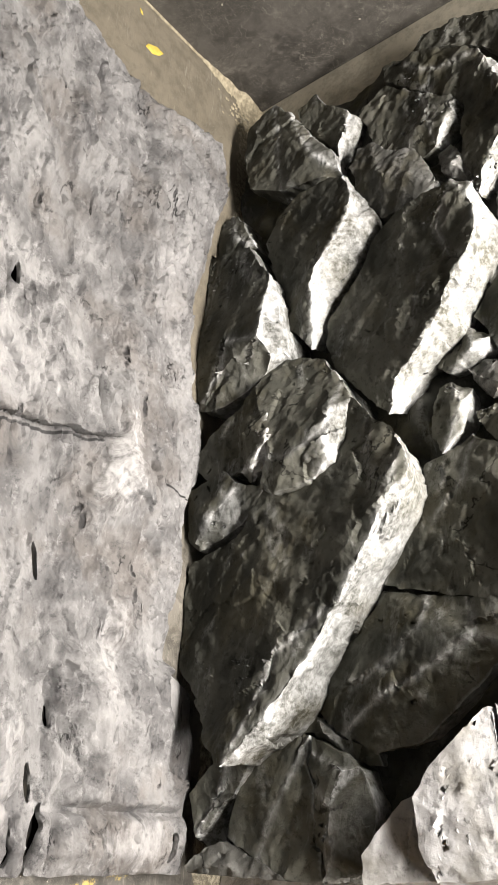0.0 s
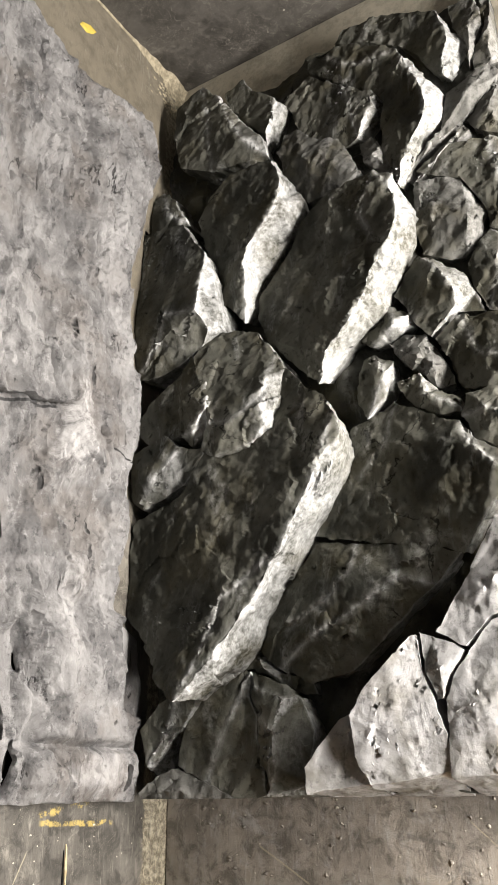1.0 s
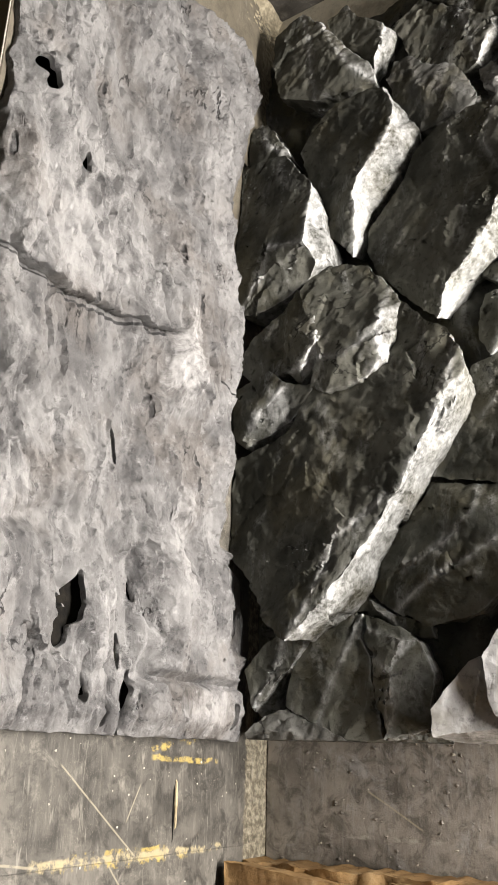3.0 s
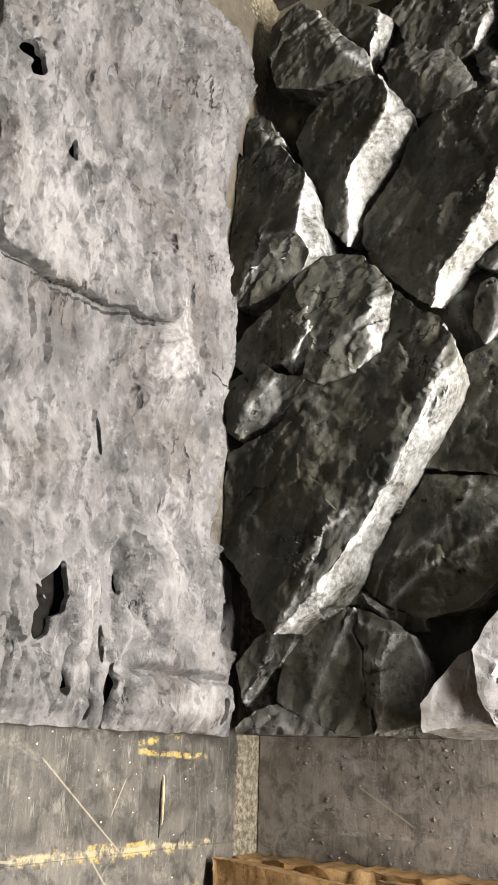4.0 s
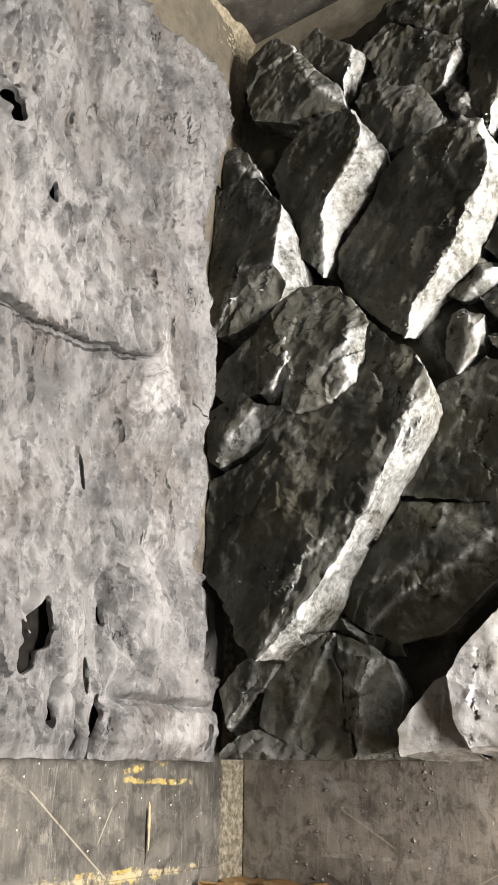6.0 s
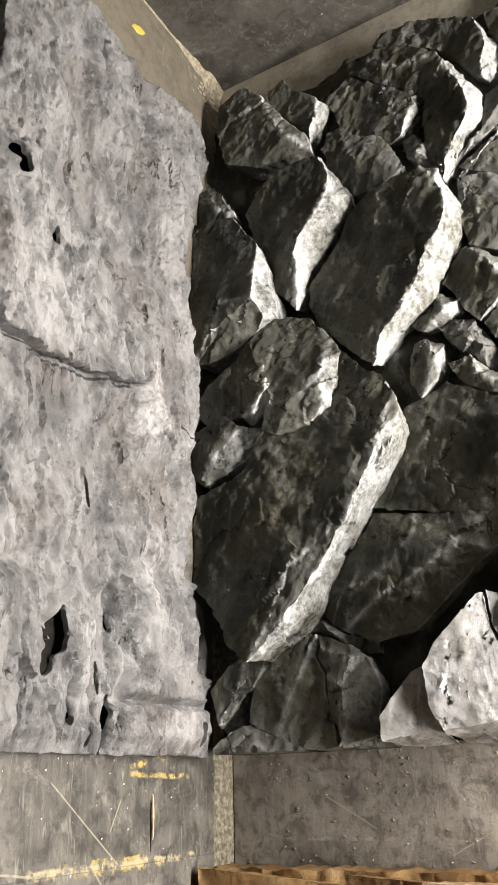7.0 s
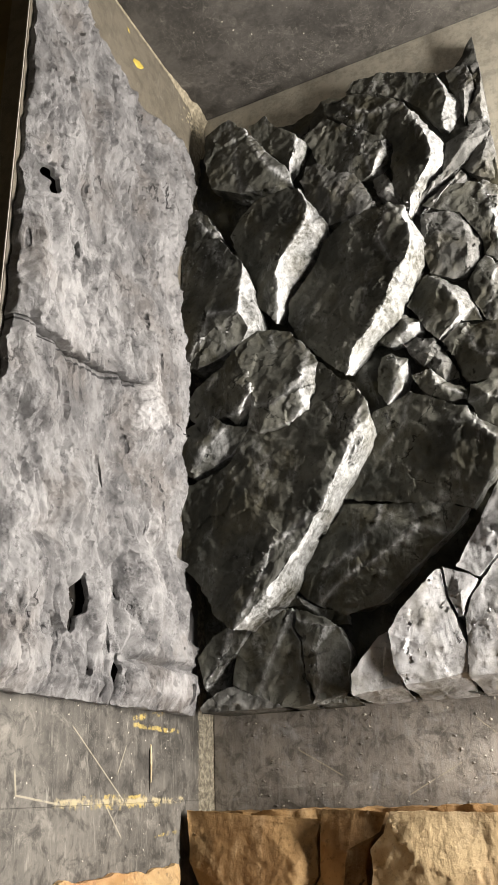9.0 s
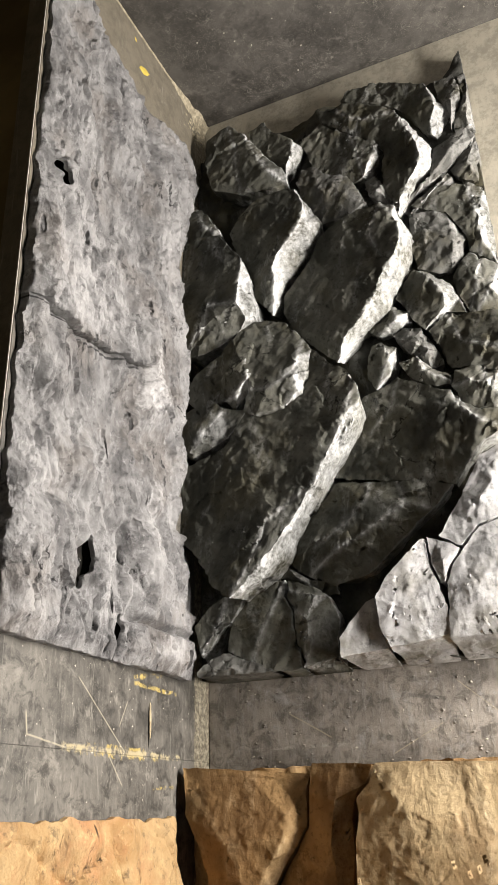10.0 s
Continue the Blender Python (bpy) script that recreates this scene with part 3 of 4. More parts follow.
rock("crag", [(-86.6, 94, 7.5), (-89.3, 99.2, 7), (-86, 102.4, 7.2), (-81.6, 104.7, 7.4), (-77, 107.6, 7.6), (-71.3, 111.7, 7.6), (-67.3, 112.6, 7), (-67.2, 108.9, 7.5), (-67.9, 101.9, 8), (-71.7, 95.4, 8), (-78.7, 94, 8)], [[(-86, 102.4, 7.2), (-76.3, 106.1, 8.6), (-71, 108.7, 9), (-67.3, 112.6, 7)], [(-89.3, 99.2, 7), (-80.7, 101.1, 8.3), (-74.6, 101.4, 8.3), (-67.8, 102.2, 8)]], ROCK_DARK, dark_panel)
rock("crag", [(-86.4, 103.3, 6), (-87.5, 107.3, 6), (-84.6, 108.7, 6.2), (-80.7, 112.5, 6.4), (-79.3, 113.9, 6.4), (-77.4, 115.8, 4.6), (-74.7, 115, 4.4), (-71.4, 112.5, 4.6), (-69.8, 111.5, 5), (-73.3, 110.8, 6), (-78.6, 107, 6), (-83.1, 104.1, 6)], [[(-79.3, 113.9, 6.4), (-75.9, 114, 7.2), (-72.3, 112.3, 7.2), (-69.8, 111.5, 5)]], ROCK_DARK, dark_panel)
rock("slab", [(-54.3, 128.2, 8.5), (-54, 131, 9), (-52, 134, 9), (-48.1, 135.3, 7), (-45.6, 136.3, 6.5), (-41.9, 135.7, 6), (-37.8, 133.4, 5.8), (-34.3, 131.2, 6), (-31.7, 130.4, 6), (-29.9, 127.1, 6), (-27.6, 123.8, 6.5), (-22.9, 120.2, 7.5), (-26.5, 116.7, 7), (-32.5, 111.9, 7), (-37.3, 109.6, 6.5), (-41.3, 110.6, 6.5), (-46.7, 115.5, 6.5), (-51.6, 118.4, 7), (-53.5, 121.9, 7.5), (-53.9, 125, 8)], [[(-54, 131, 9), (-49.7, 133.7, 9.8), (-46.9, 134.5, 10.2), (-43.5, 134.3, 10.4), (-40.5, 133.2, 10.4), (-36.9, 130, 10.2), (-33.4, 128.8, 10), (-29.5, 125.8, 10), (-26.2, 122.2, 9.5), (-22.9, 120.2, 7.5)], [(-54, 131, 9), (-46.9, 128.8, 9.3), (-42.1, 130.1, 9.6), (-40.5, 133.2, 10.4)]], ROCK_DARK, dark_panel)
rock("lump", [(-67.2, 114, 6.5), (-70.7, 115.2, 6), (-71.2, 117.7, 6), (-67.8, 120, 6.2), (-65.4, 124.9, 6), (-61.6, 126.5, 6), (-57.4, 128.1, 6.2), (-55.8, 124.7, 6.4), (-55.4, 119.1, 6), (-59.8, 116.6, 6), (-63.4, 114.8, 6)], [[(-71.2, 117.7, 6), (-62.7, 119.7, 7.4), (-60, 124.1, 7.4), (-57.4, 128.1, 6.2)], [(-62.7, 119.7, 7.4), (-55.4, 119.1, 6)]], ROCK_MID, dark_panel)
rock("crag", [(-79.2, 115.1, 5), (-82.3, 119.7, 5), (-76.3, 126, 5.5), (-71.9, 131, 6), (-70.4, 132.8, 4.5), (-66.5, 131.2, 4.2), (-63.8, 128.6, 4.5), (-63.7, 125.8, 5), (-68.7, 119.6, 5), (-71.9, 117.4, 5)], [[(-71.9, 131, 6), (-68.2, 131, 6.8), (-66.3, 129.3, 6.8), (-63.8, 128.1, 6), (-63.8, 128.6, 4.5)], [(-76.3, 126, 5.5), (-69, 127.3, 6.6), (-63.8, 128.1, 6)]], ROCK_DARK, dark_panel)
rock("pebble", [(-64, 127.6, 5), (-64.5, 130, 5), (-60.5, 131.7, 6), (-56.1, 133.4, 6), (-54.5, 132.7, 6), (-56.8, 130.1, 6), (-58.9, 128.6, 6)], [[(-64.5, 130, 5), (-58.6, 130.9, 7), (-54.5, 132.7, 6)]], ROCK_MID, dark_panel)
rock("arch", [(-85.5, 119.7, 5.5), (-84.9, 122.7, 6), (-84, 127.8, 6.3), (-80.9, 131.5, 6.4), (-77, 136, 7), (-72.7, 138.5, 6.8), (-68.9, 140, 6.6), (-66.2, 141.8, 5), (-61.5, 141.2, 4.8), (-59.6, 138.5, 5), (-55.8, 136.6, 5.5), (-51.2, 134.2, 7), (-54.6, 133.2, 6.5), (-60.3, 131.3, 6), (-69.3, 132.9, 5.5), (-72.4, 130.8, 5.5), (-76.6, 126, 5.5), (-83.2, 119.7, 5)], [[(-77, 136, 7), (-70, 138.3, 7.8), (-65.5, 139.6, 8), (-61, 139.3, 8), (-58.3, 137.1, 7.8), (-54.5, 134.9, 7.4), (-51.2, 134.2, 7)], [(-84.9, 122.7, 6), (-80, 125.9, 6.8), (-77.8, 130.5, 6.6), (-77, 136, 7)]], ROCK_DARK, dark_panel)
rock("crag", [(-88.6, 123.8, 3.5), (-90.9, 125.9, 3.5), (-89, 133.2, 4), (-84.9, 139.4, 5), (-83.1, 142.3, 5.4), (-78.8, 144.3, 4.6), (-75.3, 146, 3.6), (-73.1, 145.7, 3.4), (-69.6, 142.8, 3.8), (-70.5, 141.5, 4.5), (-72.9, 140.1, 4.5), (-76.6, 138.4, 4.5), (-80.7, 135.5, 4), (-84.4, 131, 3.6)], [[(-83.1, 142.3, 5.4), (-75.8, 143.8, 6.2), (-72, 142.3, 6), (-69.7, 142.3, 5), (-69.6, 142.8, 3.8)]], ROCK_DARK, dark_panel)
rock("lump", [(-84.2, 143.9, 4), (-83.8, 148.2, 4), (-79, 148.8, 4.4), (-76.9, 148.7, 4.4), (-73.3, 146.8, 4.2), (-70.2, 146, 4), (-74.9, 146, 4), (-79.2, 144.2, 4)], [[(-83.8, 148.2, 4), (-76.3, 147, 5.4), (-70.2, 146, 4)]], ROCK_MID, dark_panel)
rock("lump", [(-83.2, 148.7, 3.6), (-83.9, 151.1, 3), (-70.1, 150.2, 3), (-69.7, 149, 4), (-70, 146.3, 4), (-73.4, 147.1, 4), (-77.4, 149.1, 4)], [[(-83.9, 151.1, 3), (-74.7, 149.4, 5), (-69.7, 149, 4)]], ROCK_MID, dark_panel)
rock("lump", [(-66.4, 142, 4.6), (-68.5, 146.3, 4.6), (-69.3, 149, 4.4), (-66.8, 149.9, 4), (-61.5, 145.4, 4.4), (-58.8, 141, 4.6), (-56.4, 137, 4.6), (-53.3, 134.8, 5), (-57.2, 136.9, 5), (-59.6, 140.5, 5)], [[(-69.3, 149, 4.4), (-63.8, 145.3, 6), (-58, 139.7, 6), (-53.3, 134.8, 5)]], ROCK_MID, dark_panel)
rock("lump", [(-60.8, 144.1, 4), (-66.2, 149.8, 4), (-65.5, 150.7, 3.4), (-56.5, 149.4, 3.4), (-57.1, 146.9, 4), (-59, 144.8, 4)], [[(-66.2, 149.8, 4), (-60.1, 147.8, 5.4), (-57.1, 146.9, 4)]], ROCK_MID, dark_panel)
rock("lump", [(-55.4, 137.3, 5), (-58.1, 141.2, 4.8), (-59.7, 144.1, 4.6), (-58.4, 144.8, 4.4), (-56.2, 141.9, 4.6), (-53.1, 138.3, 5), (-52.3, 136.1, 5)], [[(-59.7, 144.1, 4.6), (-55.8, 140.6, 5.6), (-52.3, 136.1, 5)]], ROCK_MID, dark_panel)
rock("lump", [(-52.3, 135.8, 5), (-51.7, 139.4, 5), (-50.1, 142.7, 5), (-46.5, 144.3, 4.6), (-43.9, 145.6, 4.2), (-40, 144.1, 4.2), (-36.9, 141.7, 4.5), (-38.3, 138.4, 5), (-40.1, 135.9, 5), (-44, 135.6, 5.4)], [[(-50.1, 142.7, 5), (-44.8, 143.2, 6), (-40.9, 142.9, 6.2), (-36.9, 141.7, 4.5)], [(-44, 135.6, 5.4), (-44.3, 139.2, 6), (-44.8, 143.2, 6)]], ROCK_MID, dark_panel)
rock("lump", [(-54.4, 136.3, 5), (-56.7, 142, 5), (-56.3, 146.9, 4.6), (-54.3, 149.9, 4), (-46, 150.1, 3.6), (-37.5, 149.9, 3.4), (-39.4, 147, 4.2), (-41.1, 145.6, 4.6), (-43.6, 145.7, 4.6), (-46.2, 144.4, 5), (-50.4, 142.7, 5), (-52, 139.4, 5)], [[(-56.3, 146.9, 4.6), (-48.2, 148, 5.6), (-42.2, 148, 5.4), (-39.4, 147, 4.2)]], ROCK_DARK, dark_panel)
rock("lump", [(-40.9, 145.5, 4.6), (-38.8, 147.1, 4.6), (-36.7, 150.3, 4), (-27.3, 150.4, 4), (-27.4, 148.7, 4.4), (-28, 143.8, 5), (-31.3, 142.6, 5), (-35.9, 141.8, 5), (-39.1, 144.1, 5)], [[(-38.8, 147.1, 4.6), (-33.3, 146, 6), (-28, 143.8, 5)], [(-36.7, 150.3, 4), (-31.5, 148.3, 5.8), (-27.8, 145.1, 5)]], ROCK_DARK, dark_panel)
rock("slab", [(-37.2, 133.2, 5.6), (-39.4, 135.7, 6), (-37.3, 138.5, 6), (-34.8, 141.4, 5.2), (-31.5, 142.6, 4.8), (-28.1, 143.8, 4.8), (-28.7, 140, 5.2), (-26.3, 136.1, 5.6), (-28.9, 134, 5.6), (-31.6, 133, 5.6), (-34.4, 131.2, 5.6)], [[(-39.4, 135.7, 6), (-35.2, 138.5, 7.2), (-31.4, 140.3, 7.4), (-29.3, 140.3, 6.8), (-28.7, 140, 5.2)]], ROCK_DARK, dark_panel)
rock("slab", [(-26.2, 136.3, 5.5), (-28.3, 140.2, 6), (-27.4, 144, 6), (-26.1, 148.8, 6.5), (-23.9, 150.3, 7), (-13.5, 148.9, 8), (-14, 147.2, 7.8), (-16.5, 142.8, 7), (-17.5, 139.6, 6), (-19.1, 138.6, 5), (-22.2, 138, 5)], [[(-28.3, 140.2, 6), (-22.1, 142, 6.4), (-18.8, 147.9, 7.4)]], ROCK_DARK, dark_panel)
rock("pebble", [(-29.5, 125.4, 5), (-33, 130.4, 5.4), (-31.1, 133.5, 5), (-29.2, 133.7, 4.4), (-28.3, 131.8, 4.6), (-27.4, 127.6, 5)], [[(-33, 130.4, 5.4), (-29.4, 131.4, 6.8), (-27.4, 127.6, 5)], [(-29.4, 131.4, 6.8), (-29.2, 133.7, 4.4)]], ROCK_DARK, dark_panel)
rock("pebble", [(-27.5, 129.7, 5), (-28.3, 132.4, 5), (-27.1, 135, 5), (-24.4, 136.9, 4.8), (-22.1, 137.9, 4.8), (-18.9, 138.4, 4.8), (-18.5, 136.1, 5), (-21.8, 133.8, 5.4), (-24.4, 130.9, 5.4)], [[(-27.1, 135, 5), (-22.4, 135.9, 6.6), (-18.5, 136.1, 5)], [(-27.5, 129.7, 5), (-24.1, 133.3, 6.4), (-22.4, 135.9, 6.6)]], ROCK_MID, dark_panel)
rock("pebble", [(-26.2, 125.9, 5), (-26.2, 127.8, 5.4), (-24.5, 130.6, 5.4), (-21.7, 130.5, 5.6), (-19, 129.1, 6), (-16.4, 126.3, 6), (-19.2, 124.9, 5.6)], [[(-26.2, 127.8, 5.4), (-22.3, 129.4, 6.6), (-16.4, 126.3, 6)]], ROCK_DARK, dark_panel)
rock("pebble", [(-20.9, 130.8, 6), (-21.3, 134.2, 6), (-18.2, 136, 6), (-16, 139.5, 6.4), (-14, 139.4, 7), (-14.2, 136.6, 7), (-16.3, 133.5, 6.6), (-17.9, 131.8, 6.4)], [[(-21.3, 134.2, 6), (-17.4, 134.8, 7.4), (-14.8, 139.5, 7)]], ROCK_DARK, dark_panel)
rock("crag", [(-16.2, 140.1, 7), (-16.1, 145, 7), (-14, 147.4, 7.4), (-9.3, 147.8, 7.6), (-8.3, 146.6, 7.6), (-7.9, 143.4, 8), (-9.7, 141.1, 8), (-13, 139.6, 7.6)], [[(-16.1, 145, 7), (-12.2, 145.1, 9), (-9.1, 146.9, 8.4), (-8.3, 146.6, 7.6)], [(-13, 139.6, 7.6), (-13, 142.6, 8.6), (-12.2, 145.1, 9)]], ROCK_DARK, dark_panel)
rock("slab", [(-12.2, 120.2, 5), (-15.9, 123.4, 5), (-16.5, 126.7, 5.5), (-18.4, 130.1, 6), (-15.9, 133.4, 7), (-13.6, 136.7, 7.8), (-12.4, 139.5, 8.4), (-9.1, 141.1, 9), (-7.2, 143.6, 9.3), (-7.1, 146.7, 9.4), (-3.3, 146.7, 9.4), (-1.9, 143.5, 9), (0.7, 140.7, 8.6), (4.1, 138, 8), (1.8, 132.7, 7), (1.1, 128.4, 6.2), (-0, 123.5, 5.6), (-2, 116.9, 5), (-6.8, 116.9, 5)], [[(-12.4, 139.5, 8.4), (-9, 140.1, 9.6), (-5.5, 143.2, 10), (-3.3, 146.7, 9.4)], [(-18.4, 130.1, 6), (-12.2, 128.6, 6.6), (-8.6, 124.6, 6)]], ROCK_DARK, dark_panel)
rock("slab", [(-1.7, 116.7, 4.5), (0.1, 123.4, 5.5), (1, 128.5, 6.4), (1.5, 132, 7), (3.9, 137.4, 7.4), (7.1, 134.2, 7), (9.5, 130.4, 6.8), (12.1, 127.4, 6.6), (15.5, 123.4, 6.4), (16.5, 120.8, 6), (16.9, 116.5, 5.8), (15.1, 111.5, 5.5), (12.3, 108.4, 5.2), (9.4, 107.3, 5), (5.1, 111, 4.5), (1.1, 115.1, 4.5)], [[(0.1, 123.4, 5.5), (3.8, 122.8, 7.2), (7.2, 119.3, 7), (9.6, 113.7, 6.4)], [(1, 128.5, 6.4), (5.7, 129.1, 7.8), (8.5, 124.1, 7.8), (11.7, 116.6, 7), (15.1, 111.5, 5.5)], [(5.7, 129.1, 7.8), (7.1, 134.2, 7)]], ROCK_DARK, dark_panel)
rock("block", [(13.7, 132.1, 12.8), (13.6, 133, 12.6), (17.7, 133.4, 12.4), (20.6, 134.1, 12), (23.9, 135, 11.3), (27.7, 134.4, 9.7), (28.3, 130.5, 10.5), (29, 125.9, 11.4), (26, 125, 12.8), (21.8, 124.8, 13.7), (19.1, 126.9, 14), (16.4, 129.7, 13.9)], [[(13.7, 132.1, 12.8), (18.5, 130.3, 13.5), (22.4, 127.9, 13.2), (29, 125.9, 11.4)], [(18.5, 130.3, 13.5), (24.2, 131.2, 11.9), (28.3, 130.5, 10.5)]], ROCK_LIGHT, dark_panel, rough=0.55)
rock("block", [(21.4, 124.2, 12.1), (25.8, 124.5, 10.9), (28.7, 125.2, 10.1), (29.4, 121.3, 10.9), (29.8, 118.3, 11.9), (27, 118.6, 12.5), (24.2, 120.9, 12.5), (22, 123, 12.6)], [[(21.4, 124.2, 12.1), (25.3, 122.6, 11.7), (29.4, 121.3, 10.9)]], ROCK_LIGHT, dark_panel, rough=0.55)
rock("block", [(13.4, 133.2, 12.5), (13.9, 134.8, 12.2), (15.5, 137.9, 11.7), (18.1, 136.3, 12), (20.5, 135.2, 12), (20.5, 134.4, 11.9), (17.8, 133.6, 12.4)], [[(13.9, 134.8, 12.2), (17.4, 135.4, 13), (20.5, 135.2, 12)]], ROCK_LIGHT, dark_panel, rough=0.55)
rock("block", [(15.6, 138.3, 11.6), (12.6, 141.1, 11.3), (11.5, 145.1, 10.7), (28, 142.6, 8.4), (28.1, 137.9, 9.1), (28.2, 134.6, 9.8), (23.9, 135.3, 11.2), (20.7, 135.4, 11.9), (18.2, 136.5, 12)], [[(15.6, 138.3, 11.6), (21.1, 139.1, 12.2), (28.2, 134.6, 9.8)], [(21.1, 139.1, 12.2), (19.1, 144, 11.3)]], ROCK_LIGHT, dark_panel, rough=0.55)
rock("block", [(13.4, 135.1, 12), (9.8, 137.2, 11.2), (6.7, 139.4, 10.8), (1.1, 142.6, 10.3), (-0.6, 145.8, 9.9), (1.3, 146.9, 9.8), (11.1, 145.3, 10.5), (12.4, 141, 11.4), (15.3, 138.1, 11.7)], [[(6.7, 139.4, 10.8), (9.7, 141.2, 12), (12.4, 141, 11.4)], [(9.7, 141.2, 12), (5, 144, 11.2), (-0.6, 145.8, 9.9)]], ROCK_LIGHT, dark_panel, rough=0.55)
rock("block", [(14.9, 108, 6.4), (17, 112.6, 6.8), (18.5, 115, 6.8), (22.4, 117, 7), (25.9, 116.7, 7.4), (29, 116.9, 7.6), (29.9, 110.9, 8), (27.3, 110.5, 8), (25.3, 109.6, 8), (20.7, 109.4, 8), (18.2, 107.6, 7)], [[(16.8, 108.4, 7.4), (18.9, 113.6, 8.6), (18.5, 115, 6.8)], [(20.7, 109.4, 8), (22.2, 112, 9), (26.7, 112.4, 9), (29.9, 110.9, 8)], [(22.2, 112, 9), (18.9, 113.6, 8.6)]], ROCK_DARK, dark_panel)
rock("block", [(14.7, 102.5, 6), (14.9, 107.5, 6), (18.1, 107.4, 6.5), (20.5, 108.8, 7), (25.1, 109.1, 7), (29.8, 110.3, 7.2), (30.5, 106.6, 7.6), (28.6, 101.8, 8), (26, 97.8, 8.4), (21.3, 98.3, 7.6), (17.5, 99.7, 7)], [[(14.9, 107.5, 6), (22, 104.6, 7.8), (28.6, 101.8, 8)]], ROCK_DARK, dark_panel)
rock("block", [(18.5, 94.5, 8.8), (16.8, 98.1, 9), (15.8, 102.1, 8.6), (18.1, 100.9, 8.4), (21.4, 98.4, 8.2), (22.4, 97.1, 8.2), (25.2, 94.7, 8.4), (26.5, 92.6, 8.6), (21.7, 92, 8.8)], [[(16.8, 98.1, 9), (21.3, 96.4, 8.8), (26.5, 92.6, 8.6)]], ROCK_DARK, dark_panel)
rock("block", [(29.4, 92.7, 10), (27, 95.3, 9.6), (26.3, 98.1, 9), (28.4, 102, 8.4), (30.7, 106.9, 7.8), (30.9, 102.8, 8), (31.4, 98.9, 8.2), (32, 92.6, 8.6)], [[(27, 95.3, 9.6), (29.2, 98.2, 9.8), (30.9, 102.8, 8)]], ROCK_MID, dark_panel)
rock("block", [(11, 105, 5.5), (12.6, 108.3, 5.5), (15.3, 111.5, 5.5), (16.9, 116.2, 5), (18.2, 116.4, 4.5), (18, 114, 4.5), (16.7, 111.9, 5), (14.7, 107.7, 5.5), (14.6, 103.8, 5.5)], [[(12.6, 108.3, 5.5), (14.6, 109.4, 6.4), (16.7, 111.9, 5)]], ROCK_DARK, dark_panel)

# ---- the grey rock skin on the bench ----
STEP = [(0.08, -0.163), (0.10, -0.158), (0.125, -0.156), (0.16, -0.147), (0.20, -0.153), (0.24, -0.161), (0.31, -0.168), (0.37, -0.182), (0.40, -0.19)]


def hump(x, y, cx, cy, rx, ry, turn=0.0):
    dx, dy = x - cx, y - cy
    a, b = dx * math.cos(turn) + dy * math.sin(turn), dy * math.cos(turn) - dx * math.sin(turn)
    return math.exp(-(a / rx) ** 2 - (b / ry) ** 2)


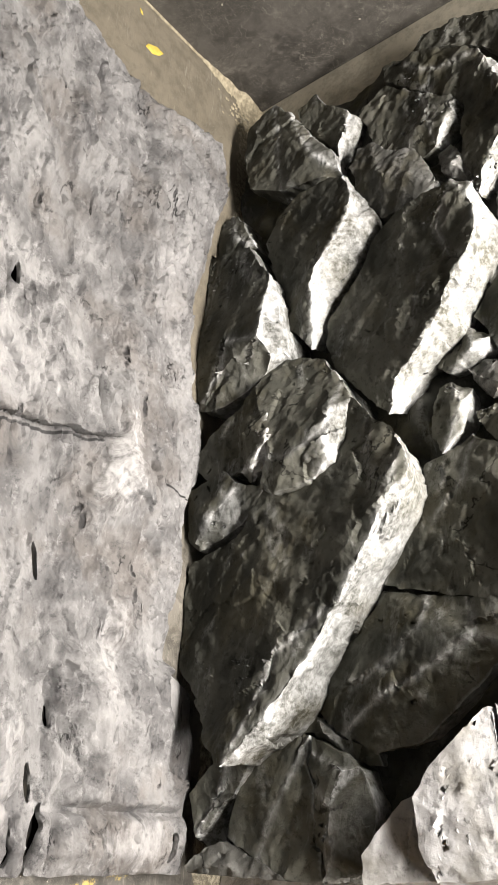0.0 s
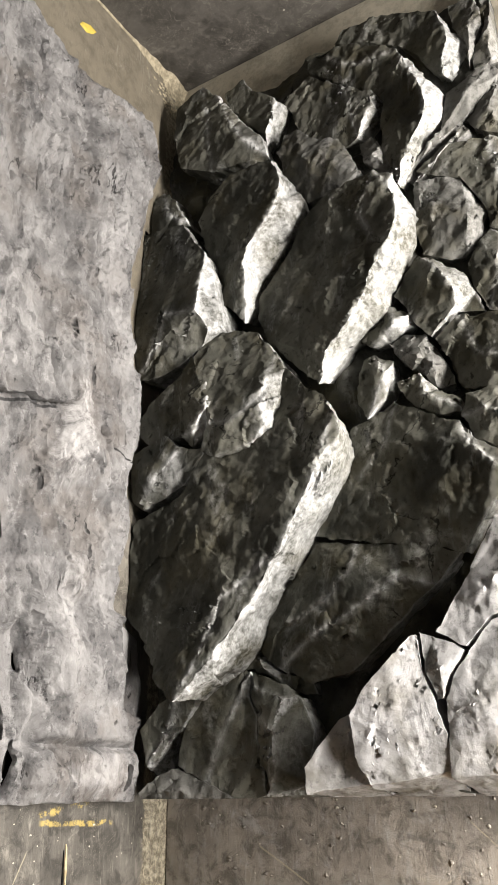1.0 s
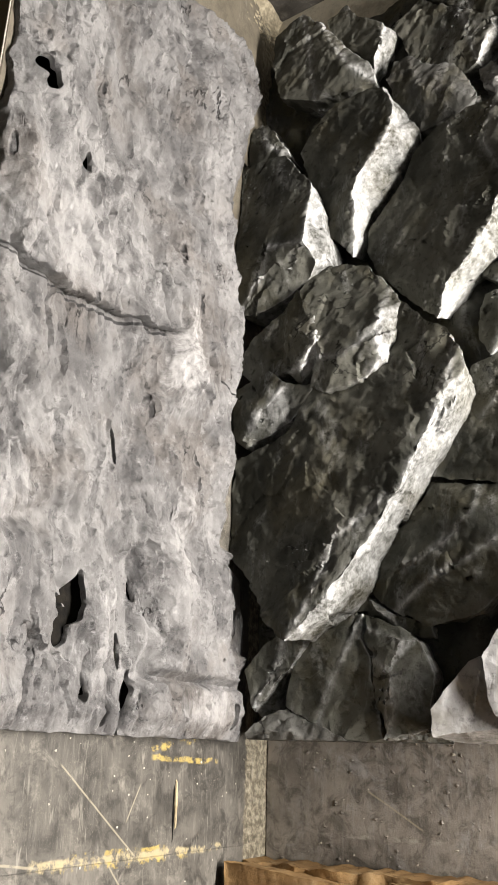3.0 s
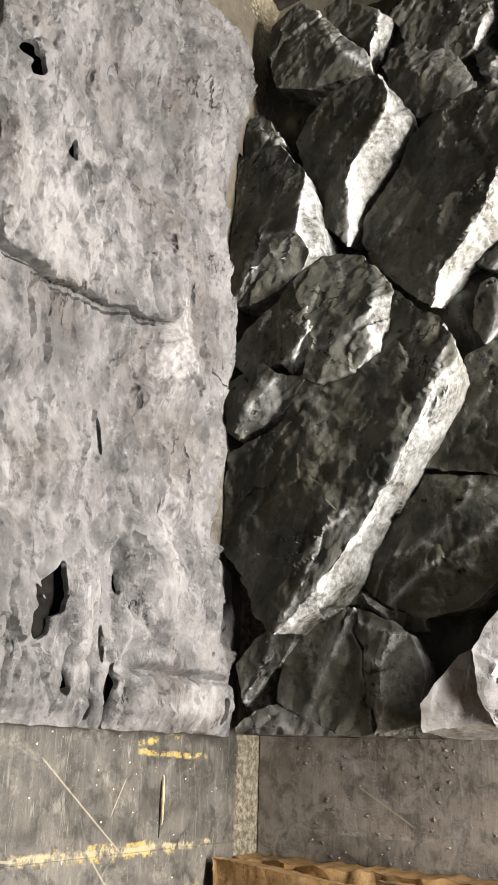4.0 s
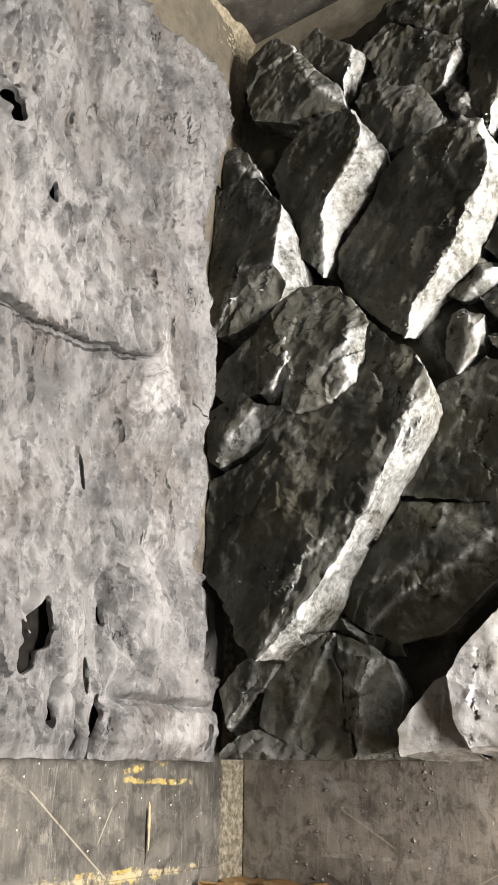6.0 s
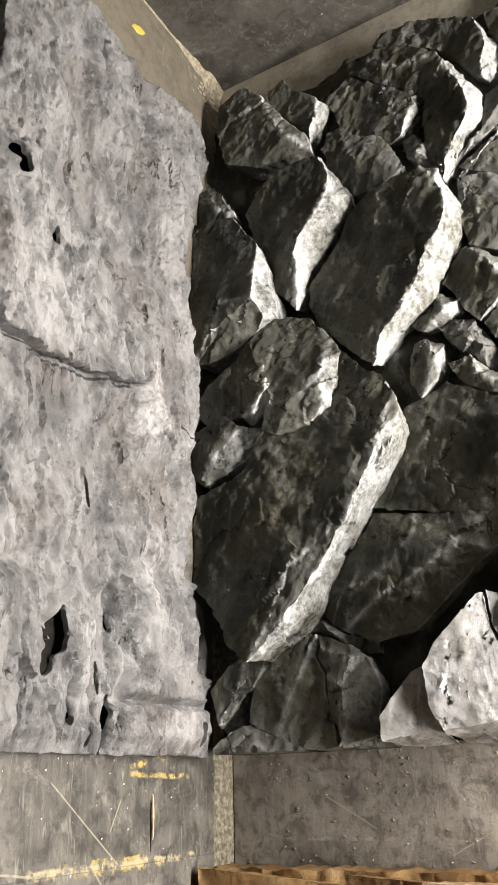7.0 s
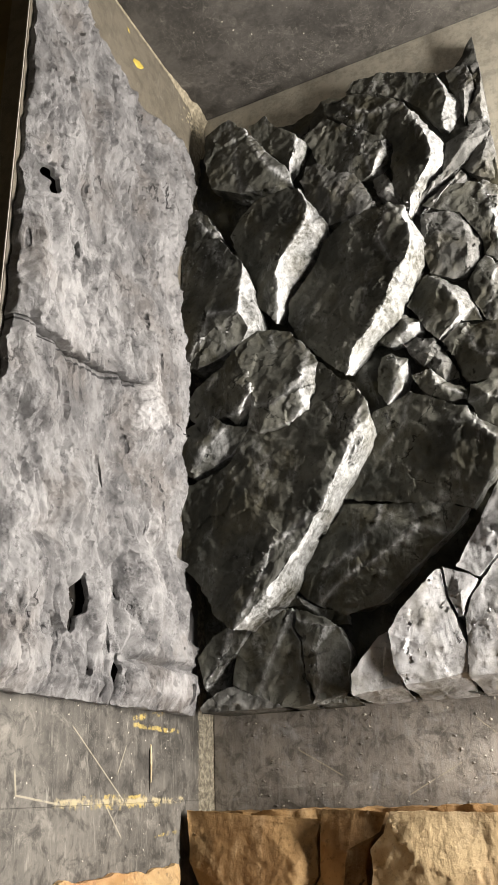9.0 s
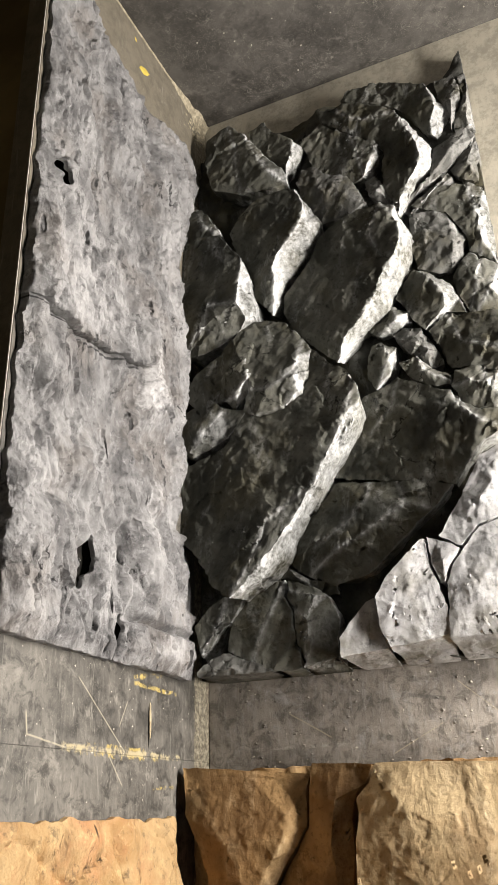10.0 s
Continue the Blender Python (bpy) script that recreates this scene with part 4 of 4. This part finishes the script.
def grey_height(x, y):
    w = turb(Vector((x * 13, y * 16, 0)), 4)
    u, v = x * 0.97 + y * 0.26, y * 0.97 - x * 0.26                            # along and across the grain of the cast
    h = 0.024 + 0.016 * turb(Vector((u * 5, v * 8, 2)), 4)
    h -= 0.016 * abs(turb(Vector((u * 7, v * 17, 4)), 5)) + 0.004 * abs(turb(Vector((u * 24, v * 55, 9)), 4))
    bend = along(STEP, y) + 0.003 * turb(Vector((y * 25, 1, 1)), 3)           # the long torn step
    d = bend - x
    near = blend(1, 0, (y - 0.37) / 0.03)
    h += 0.013 * near * (blend(1, 0, d / 0.26) if d > 0 else blend(1, 0, -d / 0.0015))
    h -= 0.028 * math.exp(-((d + 0.004) / 0.0032) ** 2) * near * (0.6 + abs(turb(Vector((y * 30, 0, 4)), 2)))
    valley = along([(-0.60, 0.24), (-0.40, 0.275), (-0.30, 0.335), (-0.18, 0.385), (-0.10, 0.345), (0.03, 0.305), (0.20, 0.335), (0.31, 0.34)], x) + 0.012 * w
    e = y - valley
    h -= (0.012 + 0.008 * turb(Vector((x * 12, 3, 3)), 2)) * (math.exp(-(e / 0.012) ** 2) if e > 0 else math.exp(-(e / 0.035) ** 2))
    h += 0.010 * hump(x, y, -0.14, 0.41, 0.08, 0.03)
    h += 0.016 * blend(0, 1, (y - 0.36) / 0.05) * blend(1, 0.1, (y - 0.47) / 0.09)         # shoulder along the wall side
    h -= 0.016 * hump(x, y, -0.06, 0.25, 0.07, 0.06) + 0.010 * hump(x, y, 0.01, 0.17, 0.05, 0.05)
    h += 0.014 * hump(x, y, 0.04, 0.24, 0.035, 0.05, 0.5)
    h += 0.018 * hump(x, y, 0.155, 0.17, 0.05, 0.05) - 0.016 * hump(x, y, 0.103, 0.19, 0.012, 0.06, 0.3)   # round boss beside the hole
    h += 0.020 * hump(x, y, 0.19, 0.285, 0.07, 0.018) + 0.012 * hump(x, y, 0.15, 0.39, 0.06, 0.03, 0.4)
    h -= 0.012 * hump(x, y, 0.19, 0.335, 0.075, 0.012)
    h += 0.015 * hump(x, y, -0.38, 0.14, 0.09, 0.05) - 0.012 * hump(x, y, -0.36, 0.20, 0.10, 0.016, 0.3)
    for cx, cy, k in ((0.14, 0.345, 0.03), (0.20, 0.352, 0.035), (0.165, 0.362, 0.02), (-0.31, 0.20, 0.022), (-0.30, 0.215, 0.015), (-0.24, 0.345, 0.03), (-0.52, 0.30, 0.028), (-0.09, 0.315, 0.03), (0.0, 0.30, 0.03), (-0.03, 0.12, 0.03), (0.03, 0.15, 0.03), (-0.46, 0.42, 0.012)):
        h -= 0.020 * hump(x + 0.006 * w, y + 0.010 * w, cx, cy, k, 0.0045, 0.25)             # short gouges
    if x > 0.232:                                                              # the lower border with its upright grooves
        low = blend(0, 1, (x - 0.232) / 0.012)
        e = abs(math.sin(math.pi * (y * 16 + 1.3 * turb(Vector((x * 3, y * 9, 0)), 3) + 0.3 * turb(Vector((x * 30, y * 30, 0)), 2)))) ** 0.7 * 0.4
        h = h * (1 - 0.55 * low) + 0.014 * low - 0.006 * blend(1, 0, e / 0.16) * low - 0.016 * math.exp(-((x - 0.242 - 0.004 * w) / 0.005) ** 2) * blend(0, 1, (y - 0.29) / 0.03)
    for cy, k in ((0.275, 0.004), (0.318, 0.006), (0.346, 0.005), (0.37, 0.004), (0.435, 0.003), (0.20, 0.003)):
        h -= 0.016 * hump(x, y + 0.008 * w, 0.275, cy, 0.045, k)
    c = crags(Vector((u * 6 + 0.3 * w, v * 15 + 0.3 * w, 8)))
    h -= 0.006 * blend(1, 0, c / 0.05) * blend(0, 1, turb(Vector((x * 5, y * 7, 16)), 2) * 2 + 0.5)
    h += facets(Vector((u * 14 + 0.5 * w, v * 34 + 0.5 * w, 5)), 0.007) + facets(Vector((u * 40 + w, v * 90, 2)), 0.0035)
    h += 0.003 * turb(Vector((u * 40, v * 80, 1)), 4) + 0.0012 * turb(Vector((x * 160, y * 160, 1)), 2)
    h += 0.010 * hump(x, y, -0.70, 0.53, 0.05, 0.03) + 0.012 * hump(x, y, 0.20, 0.10, 0.1, 0.03)
    flap = along([(0.07, 0.60), (0.085, 0.512), (0.13, 0.515), (0.195, 0.522), (0.215, 0.60)], x) if 0.07 < x < 0.215 else 0.60
    h *= blend(1, 0.2, (y - flap) / 0.014)                                     # the low flap beside the wall
    return max(h, 0.006)


def grey_under(x, y):
    """How far the skin runs back under the lip of the torn step."""
    d = along(STEP, y) + 0.003 * turb(Vector((y * 25, 1, 1)), 3) - x
    return -0.017 * math.exp(-((d + 0.0055) / 0.0035) ** 2) * blend(1, 0, (y - 0.37) / 0.03)


def grey_end(y):
    return along([(0.0, -0.875), (0.2, -0.86), (0.26, -0.80), (0.30, -0.785), (0.36, -0.78), (0.45, -0.80), (0.55, -0.83)], y)


GREY_FAR = [(-0.88, 0.54), (-0.82, 0.552), (-0.71, 0.572), (-0.64, 0.548), (-0.56, 0.535), (-0.455, 0.515), (-0.35, 0.508), (-0.30, 0.515), (-0.26, 0.552), (-0.21, 0.557), (-0.145, 0.532), (-0.02, 0.52), (0.07, 0.51), (0.10, 0.575), (0.20, 0.59), (0.225, 0.575), (0.255, 0.577), (0.305, 0.572)]
grey = tagged(new("rock_sheet"), "pale grey moulded rock skin with torn holes lying on the bench", "rock sheet")
rock_sheet("skin", grey_end, 0.305, 0.090, GREY_FAR, grey_height, [(0.202, 0.240, 0.025, 0.019, 0.2), (0.180, 0.249, 0.024, 0.014, 0.2), (0.158, 0.256, 0.018, 0.008, 0.1), (-0.398, 0.124, 0.022, 0.010, 0.5), (-0.335, 0.205, 0.014, 0.005, 0.1), (-0.318, 0.222, 0.010, 0.004, 0.1), (0.278, 0.540, 0.020, 0.0045, -0.1), (0.275, 0.318, 0.024, 0.0042, 0.05), (0.268, 0.348, 0.030, 0.0038, -0.08), (0.258, 0.278, 0.018, 0.0034, 0.1), (0.215, 0.334, 0.022, 0.0042, 0.2), (0.150, 0.345, 0.016, 0.0034, 0.1), (-0.010, 0.302, 0.020, 0.0034, 0.25), (-0.245, 0.345, 0.016, 0.0034, 0.3), (-0.520, 0.300, 0.022, 0.0040, 0.25)], GREY_SHEET, grey, under=grey_under)
# added black sheet: makes the shade seen in the holes and slits
part("hole_shade", box((-0.56, 0.11, TOP + 0.0008), (0.297, 0.50, TOP + 0.004), 0.001), GOUGE_AND_SHADE, grey, "black sheet standing in for the shade inside the holes")

# ---- the brown panel and the orange skin beside it ----
brown_panel = tagged(new("rock_relief"), "brown and tan cast rock relief standing against the back board", "rock relief")
backing([(0.9, 0.445), (1.5, 0.445)], 1.4, TOP, 1.5, 0.05, ROCK_BROWN, brown_panel)
rock("block", [(43.8, 90.9, 11), (44.7, 101.4, 11), (45.6, 111.6, 9.5), (47.5, 110.9, 10), (50.9, 111.1, 10.5), (52.6, 111, 10.5), (54.7, 109.6, 10.5), (58.5, 106.8, 10.5), (62.4, 104, 10), (69.4, 101.1, 10), (69.5, 97.6, 10), (61.8, 95.7, 10.5), (55.1, 93.8, 11), (50.8, 91.8, 11.5), (47.2, 91.5, 11.5)], [[(47.5, 110.9, 10), (51.2, 108.4, 11.8), (54.1, 107.8, 12), (62.3, 102.1, 11.6), (69.4, 101.1, 10)], [(43.8, 90.9, 11), (55.1, 99, 12.4), (69.5, 97.6, 10)], [(55.1, 99, 12.4), (54.1, 107.8, 12)]], ROCK_BROWN, brown_panel, rough=0.45, ends=(0.438, 1.42))
rock("block", [(44.3, 112.6, 11.5), (44.5, 117.4, 12), (44.8, 121.7, 12), (47.2, 120.4, 11), (48.8, 118.5, 10), (51.8, 117.4, 9.5), (55.4, 117.5, 9.5), (69, 116.3, 9.5), (69.6, 101.5, 8), (63.3, 103.7, 8.5), (58.8, 106.8, 9), (54.7, 109.6, 9.5), (52.6, 111.2, 10), (48, 111.8, 11.5)], [[(48, 111.8, 11.5), (49.4, 115.8, 12.2), (48.8, 118.5, 10)], [(49.4, 115.8, 12.2), (55.3, 114.6, 11), (69.3, 109.2, 9)]], ROCK_BROWN, brown_panel, rough=0.45, ends=(0.438, 1.42))
rock("block", [(44.7, 122.5, 13), (44.9, 130.3, 13.4), (45.2, 137, 13), (45.3, 140.2, 12.5), (49.1, 144.1, 11.5), (67.9, 142.2, 11), (68.6, 117.3, 12), (59.4, 118.6, 12.5), (54.6, 118.9, 13), (51.1, 119.6, 13), (49.1, 119.4, 13), (47.3, 121.4, 13)], [[(44.7, 122.5, 13), (48.5, 124.6, 14), (52, 126.9, 13.6), (68.1, 130.3, 13)], [(45.2, 137, 13), (50.2, 135.8, 12.4), (55.6, 138.7, 12.6)], [(49.1, 119.4, 13), (48.5, 124.6, 14)]], ROCK_TAN, brown_panel, rough=0.45, ends=(0.438, 1.42))
rock("block", [(79, 92, 10), (84, 149, 11), (120, 148, 12), (138, 149, 10), (139, 91, 10)], [[(84, 149, 11), (105, 120, 13.5), (139, 91, 10)]], ROCK_TAN, brown_panel, rough=0.45, step=0.012, ends=(0.438, 1.42))


def orange_height(x, y):
    h = 0.016 + 0.010 * turb(Vector((x * 6, y * 8, 12)), 4) + 0.003 * turb(Vector((x * 30, y * 30, 4)), 4)
    h -= 0.010 * blend(1, 0, crags(Vector((x * 7, y * 7, 18))) / 0.08)
    return max(h, 0.006)


orange = tagged(new("rock_sheet"), "orange and sand coloured moulded rock skin lying on the bench", "rock sheet")
rock_sheet("skin", 0.511, 1.3, 0.1, [(0.5, 0.527), (0.57, 0.53), (0.6, 0.55), (1.4, 0.53)], orange_height, [], ORANGE_SHEET, orange, step=0.006)

# ---- marks on the bench and boards ----
part("splinter", patch(streak((0.350, 0.4645), (0.402, 0.466), 0.0022), 0.0015, on_bench, 1.0), RAW_WOOD, bench)
part("gouge", patch(streak((0.356, 0.4612), (0.415, 0.4622), 0.0013), 0.0006, on_bench, 2.0), GOUGE_AND_SHADE, bench)
part("paint_spot", patch([(-0.889, 0.368), (-0.900, 0.374), (-0.910, 0.392), (-0.909, 0.408), (-0.896, 0.400), (-0.886, 0.385)], 0.0007, on_bench, 3.0), YELLOW, bench, "small yellow paint spot")
part("paint_spot", patch([(-0.956, 0.347), (-0.948, 0.349), (-0.947, 0.355), (-0.954, 0.353)], 0.0006, on_bench, 4.0), YELLOW, bench, "small yellow paint spot")


def chips(name, count, place, base, size, material, parent, label=""):
    """Scattered small chips and nicks, as one sheet of loose flakes."""
    bm = bmesh.new()
    for k in range(count):
        x, y = place()
        r = size * random.uniform(0.4, 1.5)
        a = random.uniform(0, 6.28)
        ring = [(x + r * random.uniform(0.5, 1.2) * math.cos(a + i * 1.05) * random.choice((1, 0.5)), y + r * random.uniform(0.5, 1.2) * math.sin(a + i * 1.05)) for i in range(6)]
        low = [bm.verts.new(base(px, py, 0)) for px, py in ring]
        top = bm.verts.new(base(x, y, r * 0.35))
        for i in range(6):
            bm.faces.new((low[i], low[(i + 1) % 6], top))
    ob = part(name, bm, material, parent, label, smooth=False)
    ob["kind"] = "stuff"
    return ob


tagged(chips("paint_nicks", 120, lambda: (random.uniform(0.30, 0.46), random.uniform(0.92, 1.5)), on_wall, 0.0028, BACK, None), "small pale nicks and staples in the back board", "nicks", kind="stuff")
tagged(chips("paint_nicks", 45, lambda: (random.uniform(0.30, 0.46), random.uniform(0.92, 1.5)), on_wall, 0.0022, PALE_CHIP, None), "chipped pale spots on the scuffed back board", "nicks", kind="stuff")
tagged(chips("paint_flecks", 90, lambda: (random.uniform(0.30, 0.51), random.uniform(0.1, 0.64)), on_bench, 0.0012, PALE_CHIP, None), "small pale paint flecks on the bench top", "flecks", kind="stuff")
tagged(chips("paint_nicks", 40, lambda: (random.uniform(0.1, 0.6), random.uniform(0.95, 1.6)), lambda y, z, h: (SIDE + 0.0005 + h, y, z), 0.0018, PALE_CHIP, None), "small pale nicks in the black side board", "nicks", kind="stuff")

# ---- dust swept into the corner ----
bm = bmesh.new()
grid = []
for i in range(61):
    row = []
    for j in range(13):
        y, d = 0.16 + 0.5 * i / 60, 0.035 * j / 12
        wide = blend(0.06, 1.0, (y - 0.46) / 0.17) * (0.8 + 0.5 * turb(Vector((y * 30, 4, 0)), 3))
        d *= max(0.15, wide)
        h = 0.014 * max(0.1, wide) * (1 - j / 12) ** 1.7 + 0.0012 * turb(Vector((y * 140, d * 140, 2)), 3) * (j < 12)
        row.append(bm.verts.new((SIDE + 0.0005 + d, y, TOP + 0.0005 + max(0, h))))
    grid.append(row)
for i in range(60):
    for j in range(12):
        bm.faces.new((grid[i][j], grid[i + 1][j], grid[i + 1][j + 1], grid[i][j + 1]))
tagged(part("sawdust", bm, DUST), "pale sawdust swept along the side board on the bench", "sawdust", kind="stuff")
tagged(chips("sawdust_crumbs", 260, lambda: (SIDE + 0.005 + abs(random.gauss(0, 0.035)), WALL - 0.003 - abs(random.gauss(0, 0.035))), on_bench, 0.0042, DUST, None), "pale sawdust crumbs heaped in the bench corner", "sawdust", kind="stuff")
